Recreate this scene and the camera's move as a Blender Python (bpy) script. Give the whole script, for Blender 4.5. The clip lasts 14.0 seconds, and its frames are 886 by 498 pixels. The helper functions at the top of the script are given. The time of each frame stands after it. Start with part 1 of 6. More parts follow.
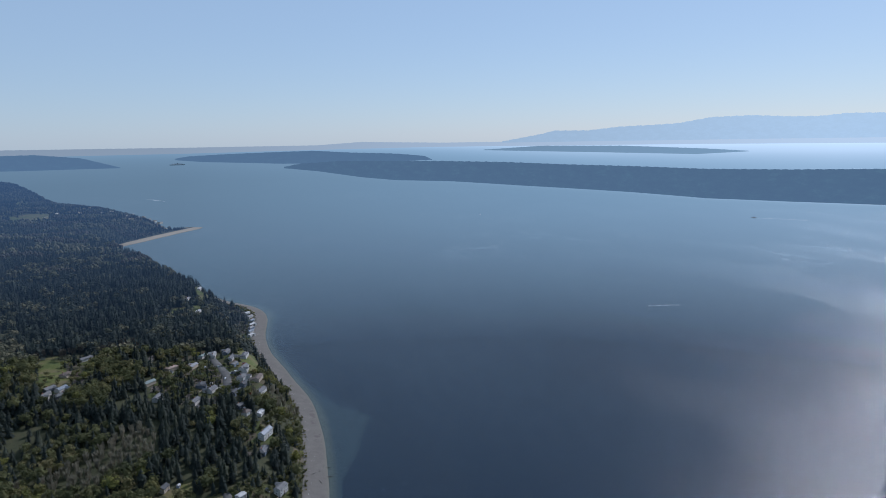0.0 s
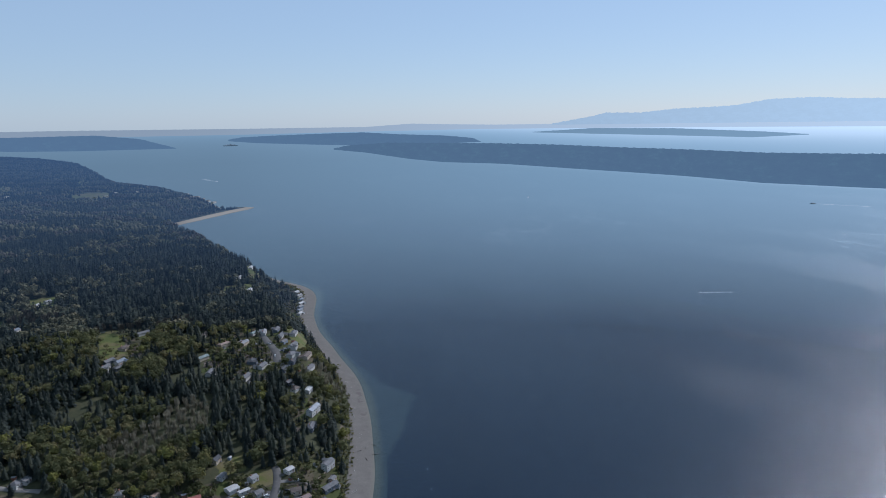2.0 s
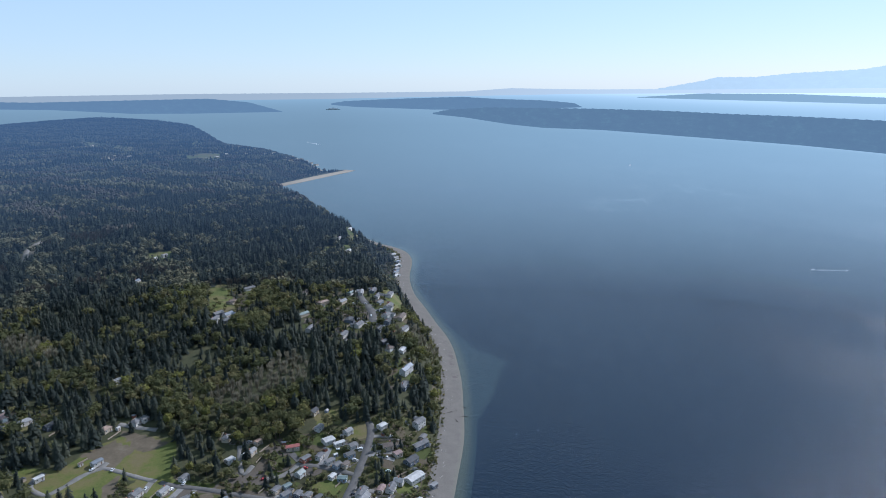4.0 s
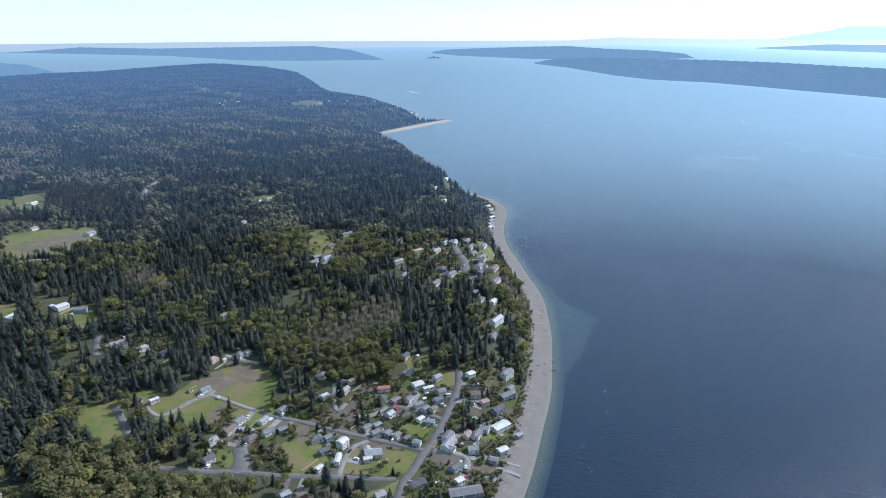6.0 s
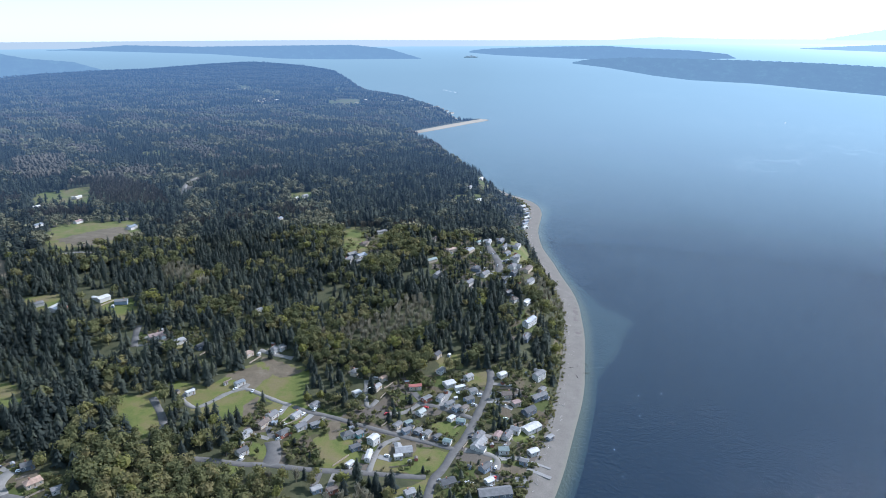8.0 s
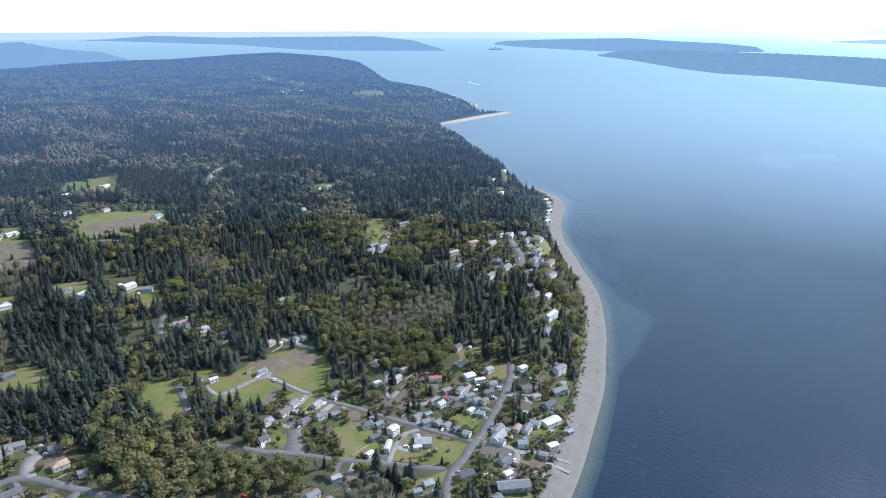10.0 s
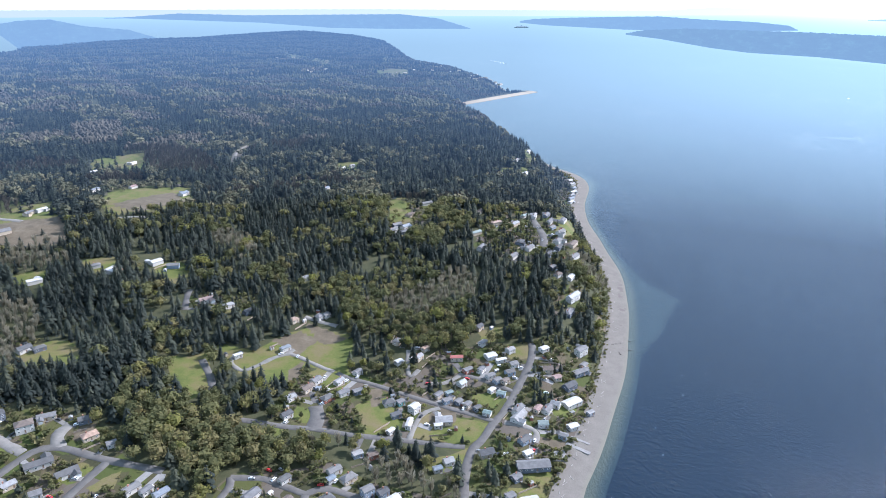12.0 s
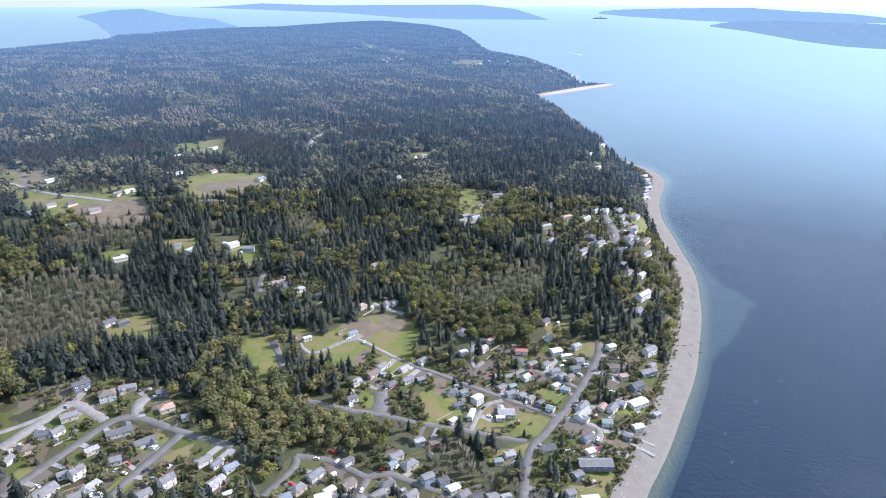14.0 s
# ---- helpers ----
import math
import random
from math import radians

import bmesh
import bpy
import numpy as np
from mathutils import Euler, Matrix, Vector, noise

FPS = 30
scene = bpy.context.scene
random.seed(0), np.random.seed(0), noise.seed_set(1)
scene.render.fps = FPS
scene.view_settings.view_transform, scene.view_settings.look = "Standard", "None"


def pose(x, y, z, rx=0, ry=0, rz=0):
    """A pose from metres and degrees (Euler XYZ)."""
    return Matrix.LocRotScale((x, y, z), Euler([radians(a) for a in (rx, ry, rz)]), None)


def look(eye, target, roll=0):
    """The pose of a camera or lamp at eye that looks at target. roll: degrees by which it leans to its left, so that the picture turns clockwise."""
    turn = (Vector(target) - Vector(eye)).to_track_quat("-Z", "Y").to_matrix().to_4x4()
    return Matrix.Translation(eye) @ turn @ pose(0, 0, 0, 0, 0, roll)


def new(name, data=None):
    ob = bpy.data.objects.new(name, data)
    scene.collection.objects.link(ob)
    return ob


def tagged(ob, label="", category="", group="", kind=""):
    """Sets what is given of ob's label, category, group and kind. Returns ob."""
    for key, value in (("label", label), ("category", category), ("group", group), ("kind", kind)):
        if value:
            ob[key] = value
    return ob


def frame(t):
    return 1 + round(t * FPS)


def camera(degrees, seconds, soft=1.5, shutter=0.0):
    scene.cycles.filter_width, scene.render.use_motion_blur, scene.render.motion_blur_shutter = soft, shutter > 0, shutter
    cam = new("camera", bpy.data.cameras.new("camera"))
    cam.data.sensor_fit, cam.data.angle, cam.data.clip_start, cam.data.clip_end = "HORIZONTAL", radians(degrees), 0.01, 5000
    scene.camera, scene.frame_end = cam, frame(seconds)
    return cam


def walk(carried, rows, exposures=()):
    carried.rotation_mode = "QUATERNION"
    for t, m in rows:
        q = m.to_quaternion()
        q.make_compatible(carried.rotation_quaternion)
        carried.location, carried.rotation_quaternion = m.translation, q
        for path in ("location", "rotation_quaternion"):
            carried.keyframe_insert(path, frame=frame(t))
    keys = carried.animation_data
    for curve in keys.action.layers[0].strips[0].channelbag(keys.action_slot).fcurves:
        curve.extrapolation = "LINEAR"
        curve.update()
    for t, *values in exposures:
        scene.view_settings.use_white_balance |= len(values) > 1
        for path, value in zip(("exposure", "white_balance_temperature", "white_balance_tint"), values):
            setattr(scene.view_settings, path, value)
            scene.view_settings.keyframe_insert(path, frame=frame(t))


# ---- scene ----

# ---- camera ----
cam = camera(64.26, 14.0, 0.9)
PATH = [
    (0.0, 80.998, 0.962, -21.166), (0.5, 80.983, 0.936, -20.006), (1.0, 80.958, 0.851, -18.972),
    (1.5, 80.327, 0.806, -18.331), (2.0, 79.628, 0.823, -17.259), (2.5, 78.983, 0.784, -15.671),
    (3.0, 78.345, 0.742, -14.047), (3.5, 77.704, 0.731, -11.788), (5.8, 73.434, 0.380, -1.841),
    (6.0, 73.115, 0.373, -1.342), (6.5, 73.061, 0.298, -0.958), (7.0, 73.067, 0.280, -0.085),
    (7.5, 73.061, 0.245, 0.817), (8.0, 73.066, 0.209, 1.572), (10.5, 71.892, 0.031, 3.609),
    (11.0, 71.229, 0.040, 3.714), (11.5, 71.007, 0.027, 4.545), (12.0, 70.826, -0.005, 5.433),
    (12.5, 70.647, 0.005, 6.372), (13.0, 70.476, 0.036, 7.658), (13.5, 70.308, 0.044, 10.223),
    (14.0, 70.128, -0.069, 11.346)
]
LIGHT = [(0.0, -0.49, 5500, 18), (2.0, -0.44, 5500, 18), (3.5, -0.11, 5500, 17), (6.0, 0.58, 5500, 16), (8.0, 0.71, 5500, 16), (10.5, 0.97, 5600, 18), (12.0, 1.07, 5650, 20), (14.0, 1.28, 5800, 23)]
walk(cam, [(t, pose(0, 0, 320.0, rx, ry, rz)) for t, rx, ry, rz in PATH], LIGHT)

# ---- light ----
SUN_AZ, SUN_EL = radians(61), radians(38)
world = bpy.data.worlds.new("sky")
scene.world = world
world.use_nodes = True
wn = world.node_tree
sky = wn.nodes.new("ShaderNodeTexSky")
sky.sky_type, sky.sun_disc = "NISHITA", False
sky.sun_elevation, sky.sun_rotation = SUN_EL, SUN_AZ
sky.air_density, sky.dust_density, sky.ozone_density, sky.altitude = 1.0, 0.3, 1.6, 320
wn.nodes["Background"].inputs[1].default_value = 0.088
haze = wn.nodes.new("ShaderNodeMixRGB")
haze.inputs[0].default_value = 0.48
haze.inputs[2].default_value = (8.4, 10.9, 12.1, 1)
wn.links.new(sky.outputs[0], haze.inputs[1])
wn.links.new(haze.outputs[0], wn.nodes["Background"].inputs[0])
sun = new("sun", bpy.data.lights.new("sun", "SUN"))
sun.data.energy, sun.data.angle, sun.data.color = 5.0, radians(0.53), (1.0, 0.95, 0.87)
sun.matrix_world = look((0, 0, 0), (-math.sin(SUN_AZ) * math.cos(SUN_EL), -math.cos(SUN_AZ) * math.cos(SUN_EL), -math.sin(SUN_EL)))

# ---- lie of the land ----
EYE = 320.0          # height of the eye over the water
NEAR = 3000.0        # beyond this the world draws in towards the edge of sight, keeping its bearing and dip


def ease(v, a, b):
    u = np.clip((np.asarray(v, float) - a) / (b - a), 0, 1)
    return u * u * (3 - 2 * u)


COAST = np.array([
    (-37, -862), (-15, -246), (2, 185), (36, 401), (60, 468), (84, 551), (107, 651), (124, 769), (127, 837),
    (114, 966), (105, 1104), (117, 1209), (134, 1312), (119, 1381), (76, 1446), (37, 1538), (10, 1649), (-22, 1785),
    (-74, 1969), (-138, 2142), (-194, 2366), (-138, 2462), (-62, 2585), (12, 2695), (85, 2790), (49, 2800),
    (-10, 2751), (-37, 2831), (-76, 2991), (-185, 3348), (-295, 3649), (-406, 3815), (-517, 4000), (-652, 4542)], float)
SHORE = np.array([
    (-862, 5391), (-1083, 6252), (-1292, 6671), (-2215, 7631), (-2831, 6277), (-3323, 6031), (-3766, 5268),
    (-3311, 4603), (-3274, 4000), (-3262, 3532), (-3323, 1846), (-3323, -862)], float)


def softened(p, times=2):
    """The same line with its corners cut."""
    for _ in range(times):
        a, b = p[:-1], p[1:]
        p = np.vstack([p[:1], np.stack([a * 0.75 + b * 0.25, a * 0.25 + b * 0.75], 1).reshape(-1, 2), p[-1:]])
    return p


COAST = softened(COAST)
LAND = np.vstack([COAST, SHORE])


def inland(x, y):
    """Metres from the back of the beach: positive on the land, negative towards the water."""
    x, y = np.asarray(x, float), np.asarray(y, float)
    best, inside = np.full(x.shape, 1e18), np.zeros(x.shape, bool)
    for (ax, ay), (bx, by) in zip(LAND, np.roll(LAND, -1, 0)):
        dx, dy = bx - ax, by - ay
        u = np.clip(((x - ax) * dx + (y - ay) * dy) / (dx * dx + dy * dy), 0, 1)
        best = np.minimum(best, (x - ax - u * dx) ** 2 + (y - ay - u * dy) ** 2)
        if dy:
            inside ^= ((ay > y) != (by > y)) & (x < ax + (y - ay) * dx / dy)
    return np.where(inside, 1, -1) * np.sqrt(best)


def ripple(x, y, s, k=0.0):
    """Smooth undulation in -1..1 with waves about s metres long."""
    a = np.sin(x * 6.28 / s + 1.7 * np.sin(y * 4.1 / s + k) + k)
    b = np.sin(y * 6.28 / s * 0.83 + 1.3 * np.sin(x * 3.7 / s + 2 * k) + 2.1 * k)
    return (a + b) / 2


def height(x, y, d=None):
    x, y = np.asarray(x, float), np.asarray(y, float)
    if d is None:
        d = inland(x, y)
    bluff = np.interp(y, [370, 530, 740, 860, 1180, 1540, 2150, 2460, 3320, 4920], [5, 7, 32, 42, 44, 49, 47, 30, 22, 20])
    foot = np.interp(y, [1046, 1180, 1366, 1440], [2, 40, 40, 2])
    spit = ((y > 2375) & (x > -185 + (y - 2375) * 0.25) & (y < 2868)) * 1.0
    spit = np.where((y > 2375) & (y < 2868), ease(x + 185 - (y - 2375) * 0.25, -110, 0), spit)
    bluff = bluff + (1.5 - bluff) * spit
    edge = bluff * ease(d, foot, foot + 50)
    rise = 37 * (1 - np.exp(-np.maximum(d - 60, 0) / 520)) * ease(d, 60, 150)
    roll = (6 * ripple(x, y, 520, 1) + 2.6 * ripple(x, y, 210, 2)) * ease(d, 100, 460)
    hill = 26 * np.exp(-((x + 2000) / 900) ** 2 - ((y - 6700) / 800) ** 2)
    beach = np.where(d < 0, np.maximum(2.6 + d * 0.095, -5), 2.6 + 0.4 * ease(d, 0, 10))
    return beach + edge + rise + roll + hill * ease(d, 0, 200)


def drawn_in(v):
    """Points of the far world, brought within the edge of sight along their own line from the eye."""
    v = np.asarray(v, float)
    r = np.hypot(v[..., 0], v[..., 1])
    far = np.where(r > NEAR, NEAR + 1850 * (1 - np.exp(-(np.maximum(r, NEAR) - NEAR) / 1850)), r)
    s = (far / np.maximum(r, 1e-6))[..., None]
    e = np.array((0, 0, EYE))
    return e + (v - e) * s


# ---- materials ----
class Nodes:
    """Short hand for a node material."""

    def __init__(self, name):
        self.mat = bpy.data.materials.new(name)
        self.mat.use_nodes = True
        self.tree = self.mat.node_tree
        self.bsdf = self.tree.nodes["Principled BSDF"]
        self.out = self.tree.nodes["Material Output"]
        self.surface = self.bsdf.outputs[0]

    def add(self, kind, **sets):
        n = self.tree.nodes.new("ShaderNode" + kind)
        for k, v in sets.items():
            n.inputs[k.replace("_", " ")].default_value = v
        return n

    def link(self, a, b):
        self.tree.links.new(a, b)

    def place(self):
        return self.add("NewGeometry").outputs["Position"]

    def noise(self, scale, detail=4.0, rough=0.55, vector=None, stretch=None):
        n = self.add("TexNoise", Scale=scale, Detail=detail, Roughness=rough)
        v = vector if vector is not None else self.place()
        if stretch:
            m = self.add("Mapping")
            m.inputs["Scale"].default_value = stretch[:3]
            if len(stretch) > 3:
                m.inputs["Rotation"].default_value = (0, 0, stretch[3])
            self.link(v, m.inputs["Vector"])
            v = m.outputs[0]
        self.link(v, n.inputs["Vector"])
        return n.outputs["Fac"]

    def ramp(self, fac, *stops):
        n = self.add("ValToRGB")
        e = n.color_ramp.elements
        e.remove(e[1])
        e[0].position, e[0].color = stops[0][0], (*stops[0][1], 1)
        for place, c in stops[1:]:
            e.new(place).color = (*c, 1)
        self.link(fac, n.inputs[0])
        return n.outputs[0]

    def step(self, fac, a, b):
        n = self.add("MapRange")
        n.interpolation_type = "SMOOTHSTEP"
        n.inputs["From Min"].default_value, n.inputs["From Max"].default_value = a, b
        self.link(fac, n.inputs["Value"])
        return n.outputs[0]

    def maths(self, op, a, b=None):
        n = self.add("Math")
        n.operation = op
        for i, v in enumerate((a, b)):
            if v is None:
                continue
            if isinstance(v, (int, float)):
                n.inputs[i].default_value = v
            else:
                self.link(v, n.inputs[i])
        return n.outputs[0]

    def mix(self, fac, a, b, kind="MIX"):
        n = self.add("MixRGB")
        n.blend_type = kind
        for i, v in enumerate((fac, a, b)):
            if isinstance(v, (int, float)):
                n.inputs[i].default_value = v
            elif isinstance(v, tuple):
                n.inputs[i].default_value = (*v, 1)
            else:
                self.link(v, n.inputs[i])
        return n.outputs[0]

    def attr(self, name):
        n = self.add("Attribute")
        n.attribute_name = name
        return n.outputs["Fac"]

    def color(self, c):
        if isinstance(c, tuple):
            self.bsdf.inputs["Base Color"].default_value = (*c, 1)
        else:
            self.link(c, self.bsdf.inputs["Base Color"])

    def bump(self, fac, strength, distance):
        n = self.add("Bump", Strength=strength, Distance=distance)
        self.link(fac, n.inputs["Height"])
        self.link(n.outputs[0], self.bsdf.inputs["Normal"])

    def rough(self, v, spec=0.5):
        if isinstance(v, (int, float)):
            self.bsdf.inputs["Roughness"].default_value = v
        else:
            self.link(v, self.bsdf.inputs["Roughness"])
        self.bsdf.inputs["Specular IOR Level"].default_value = spec

    def leaf(self, share, c):
        """Lets part of the light through, as leaves do."""
        t, m = self.add("BsdfTranslucent"), self.add("MixShader")
        m.inputs[0].default_value = share
        self.link(c, t.inputs[0])
        self.link(self.bsdf.outputs[0], m.inputs[1])
        self.link(t.outputs[0], m.inputs[2])
        self.surface = m.outputs[0]
        self.link(self.surface, self.out.inputs[0])

    def painted_haze(self, glow, bright=None):
        """For the backdrop: haze painted on as emission, as strong as the attribute says."""
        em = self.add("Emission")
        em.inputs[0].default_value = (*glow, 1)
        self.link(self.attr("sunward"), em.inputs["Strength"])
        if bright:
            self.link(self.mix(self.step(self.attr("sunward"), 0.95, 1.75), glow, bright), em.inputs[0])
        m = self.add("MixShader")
        self.link(self.attr("painted_haze"), m.inputs[0])
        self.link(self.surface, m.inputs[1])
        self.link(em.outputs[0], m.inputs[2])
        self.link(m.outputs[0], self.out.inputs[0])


# Emission colour that paints haze onto the far shores.
HAZE_GLOW = (0.180, 0.300, 0.430)
# Emission colour that paints blue haze onto the far woods and ground.
WOODS_HAZE_GLOW = (0.101, 0.191, 0.331)


def foliage(name, stops, backdrop=False, share=0.2, single=False):
    n = Nodes(name)
    tint = n.add("ObjectInfo").outputs["Random"] if single else n.attr("tint")
    fine = n.noise(0.45, 3)
    f = n.maths("ADD", n.maths("MULTIPLY", tint, 0.75), n.maths("MULTIPLY", fine, 0.25))
    c = n.ramp(f, *stops)
    n.color(c)
    n.rough(0.8, 0.08)
    n.leaf(share, c)
    # Far trees get their haze as emission mixed into the leaves.
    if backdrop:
        n.painted_haze(WOODS_HAZE_GLOW)
    return n.mat


FIR = [(0.1, (0.017, 0.022, 0.020)), (0.4, (0.030, 0.038, 0.033)), (0.7, (0.050, 0.058, 0.044)), (0.95, (0.074, 0.080, 0.053))]
ALDER = [(0.1, (0.070, 0.077, 0.037)), (0.35, (0.109, 0.113, 0.052)), (0.55, (0.140, 0.139, 0.061)), (0.7, (0.166, 0.145, 0.070)), (0.82, (0.169, 0.170, 0.054)), (0.95, (0.195, 0.189, 0.054))]
BARE = [(0.1, (0.168, 0.155, 0.113)), (0.5, (0.235, 0.217, 0.158)), (0.9, (0.290, 0.265, 0.197))]
mat_fir, mat_alder, mat_bare = foliage("fir_needles", FIR), foliage("spring_leaves", ALDER, share=0.48), foliage("bare_twigs", BARE, share=0.5)
mat_fir_own, mat_alder_own = foliage("lone_fir_needles", FIR, single=True), foliage("lone_spring_leaves", ALDER, share=0.48, single=True)
FAR_LEAF = [(0.1, (0.080, 0.083, 0.053)), (0.5, (0.125, 0.119, 0.071)), (0.9, (0.170, 0.150, 0.091))]
# far_twigs is a darkened copy of BARE, as far crowns catch too much sun.
mat_fir_far, mat_alder_far, mat_bare_far = foliage("far_firs", FIR, True), foliage("far_leaves", FAR_LEAF, True), foliage("far_twigs", [(0.1, (0.068, 0.062, 0.046)), (0.9, (0.108, 0.095, 0.073))], True)


def ground_material(name, backdrop=False):
    n = Nodes(name)
    wob = n.noise(0.12, 5, 0.65)
    fine = n.noise(0.8, 6, 0.7)
    floor = n.ramp(wob, (0.3, (0.030, 0.036, 0.017)), (0.6, (0.051, 0.051, 0.025)), (0.8, (0.076, 0.064, 0.038)))
    lawn = n.ramp(n.noise(0.028, 7, 0.72), (0.36, (0.053, 0.073, 0.012)), (0.47, (0.083, 0.097, 0.018)), (0.54, (0.114, 0.099, 0.034)), (0.62, (0.129, 0.099, 0.054)))
    lawn = n.mix(0.3, lawn, n.ramp(fine, (0.3, (0.041, 0.054, 0.020)), (0.7, (0.122, 0.116, 0.054))))
    plot = n.add("TexVoronoi", Scale=0.062)
    plot.distance = "CHEBYCHEV"
    turned = n.add("Mapping")
    turned.inputs["Rotation"].default_value = (0, 0, 0.32)
    n.link(n.place(), turned.inputs["Vector"])
    n.link(turned.outputs[0], plot.inputs["Vector"])
    kind = n.add("SeparateColor")
    n.link(plot.outputs["Color"], kind.inputs[0])
    yard = n.ramp(n.maths("ADD", kind.outputs[0], n.maths("MULTIPLY", n.maths("SUBTRACT", fine, 0.5), 0.5)), (0.0, (0.029, 0.030, 0.014)), (0.25, (0.052, 0.048, 0.023)), (0.42, (0.045, 0.058, 0.014)),
                  (0.62, (0.054, 0.058, 0.018)), (0.75, (0.072, 0.057, 0.036)), (0.9, (0.082, 0.070, 0.057)))
    dirt = n.ramp(n.noise(0.1, 6, 0.7), (0.3, (0.068, 0.056, 0.039)), (0.55, (0.102, 0.083, 0.057)), (0.75, (0.136, 0.116, 0.085)))
    jitter = n.maths("MULTIPLY", n.maths("SUBTRACT", wob, 0.5), 0.7)
    g = n.step(n.maths("ADD", n.attr("grass"), jitter), 0.35, 0.6)
    d = n.step(n.maths("ADD", n.attr("dirt"), jitter), 0.35, 0.6)
    y = n.step(n.maths("ADD", n.attr("yard"), n.maths("MULTIPLY", jitter, 0.6)), 0.35, 0.6)
    c = n.mix(y, floor, yard)
    c = n.mix(g, c, lawn)
    c = n.mix(d, c, dirt)
    n.color(c)
    n.rough(0.9, 0.2)
    n.bump(fine, 0.5, 0.4)
    # Far ground gets its haze as emission too.
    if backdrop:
        n.painted_haze(WOODS_HAZE_GLOW)
    return n.mat


mat_ground, mat_ground_far = ground_material("ground_cover"), ground_material("far_ground", True)


def water_material(name, backdrop=False):
    n = Nodes(name)
    streak = n.noise(0.0042, 5, 0.6, stretch=(1, 0.42, 1, 0.55))
    band = n.noise(0.0016, 3, 0.5, stretch=(1, 0.35, 1, 0.5))
    slick = n.step(streak, 0.46, 0.62)
    line = n.maths("SUBTRACT", 1.0, n.step(n.maths("ABSOLUTE", n.maths("SUBTRACT", n.noise(0.0026, 4, 0.62, stretch=(1, 0.6, 1, 0.6)), 0.5)), 0.003, 0.014))
    line = n.maths("MULTIPLY", line, n.step(n.noise(0.0012, 2), 0.46, 0.6))
    line = n.maths("MULTIPLY", line, n.step(n.attr("painted_haze"), 0.08, 0.35))
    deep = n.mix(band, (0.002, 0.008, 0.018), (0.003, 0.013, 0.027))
    # Slicks painted paler into the far water's base colour, fading in with distance.
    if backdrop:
        deep = n.mix(n.maths("MULTIPLY", slick, n.maths("MULTIPLY", n.step(n.attr("painted_haze"), 0.03, 0.4), 0.6)), deep, (0.030, 0.056, 0.075))
    shoal = n.attr("shoal")
    sh = n.step(n.maths("ADD", shoal, n.maths("MULTIPLY", n.maths("SUBTRACT", n.noise(0.03, 4), 0.5), 0.35)), 0.15, 1.0)
    flat = n.step(n.maths("ADD", shoal, n.maths("MULTIPLY", n.maths("SUBTRACT", n.noise(0.03, 4), 0.5), 0.2)), 0.08, 0.2)
    c = n.mix(n.maths("MULTIPLY", flat, 0.3), deep, (0.045, 0.075, 0.075))
    c = n.mix(sh, c, (0.048, 0.060, 0.050))
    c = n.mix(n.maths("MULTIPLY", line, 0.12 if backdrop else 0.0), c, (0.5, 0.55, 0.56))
    n.color(c)
    n.bsdf.inputs["IOR"].default_value = 1.333
    r = n.add("MapRange")
    r.inputs["To Min"].default_value, r.inputs["To Max"].default_value = 0.19, 0.24
    n.link(slick, r.inputs["Value"])
    n.rough(r.outputs[0], 0.46)
    swell = n.noise(0.07, 3, 0.6, stretch=(1, 0.45, 1, 0.35))
    chop = n.noise(0.34, 3, 0.6, stretch=(1, 0.6, 1, 0.3))
    ruffle = n.maths("ADD", 0.95, n.maths("MULTIPLY", slick, 0.3))
    n.bump(n.maths("ADD", n.maths("MULTIPLY", swell, 0.25), n.maths("MULTIPLY", n.maths("ADD", chop, n.maths("MULTIPLY", n.noise(0.9, 2, 0.5, stretch=(1, 0.7, 1, 0.3)), 0.45)), ruffle)), 1.0, 0.85)
    # Emission paints haze over the far sea, whiter towards the sun.
    if backdrop:
        n.painted_haze((0.340, 0.520, 0.630), (0.510, 0.640, 0.710))
    return n.mat


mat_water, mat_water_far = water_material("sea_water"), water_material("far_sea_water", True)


def plain(name, c1, c2, scale=0.5, rough=0.8, spec=0.4, backdrop=None, metal=0.0):
    n = Nodes(name)
    n.color(n.ramp(n.noise(scale, 6, 0.7), (0.3, c1), (0.7, c2)))
    n.rough(rough, spec)
    n.bsdf.inputs["Metallic"].default_value = metal
    if backdrop:
        n.painted_haze(backdrop)
    return n.mat


# ---- mesh helpers ----
def mesh_of(name, verts, faces, material, attrs=None, smooth=False):
    """A mesh from arrays: faces is an (n, 3) or (n, 4) array."""
    verts, faces = np.asarray(verts, np.float32), np.asarray(faces, np.int32)
    me = bpy.data.meshes.new(name)
    k = faces.shape[1]
    me.vertices.add(len(verts))
    me.vertices.foreach_set("co", verts.ravel())
    me.loops.add(faces.size)
    me.loops.foreach_set("vertex_index", faces.ravel())
    me.polygons.add(len(faces))
    me.polygons.foreach_set("loop_start", np.arange(0, faces.size, k, dtype=np.int32))
    me.polygons.foreach_set("loop_total", np.full(len(faces), k, np.int32))
    me.polygons.foreach_set("use_smooth", np.full(len(faces), smooth, bool))
    for key, values in (attrs or {}).items():
        a = me.attributes.new(key, "FLOAT", "POINT")
        a.data.foreach_set("value", np.asarray(values, np.float32).ravel())
    me.materials.append(material)
    me.update(calc_edges=True)
    return me


def thin_out(verts, faces, attrs):
    """Drop the points that no face uses."""
    used = np.unique(faces)
    back = np.full(len(verts), -1)
    back[used] = np.arange(len(used))
    return verts[used], back[faces], {k: v[used] for k, v in attrs.items()}


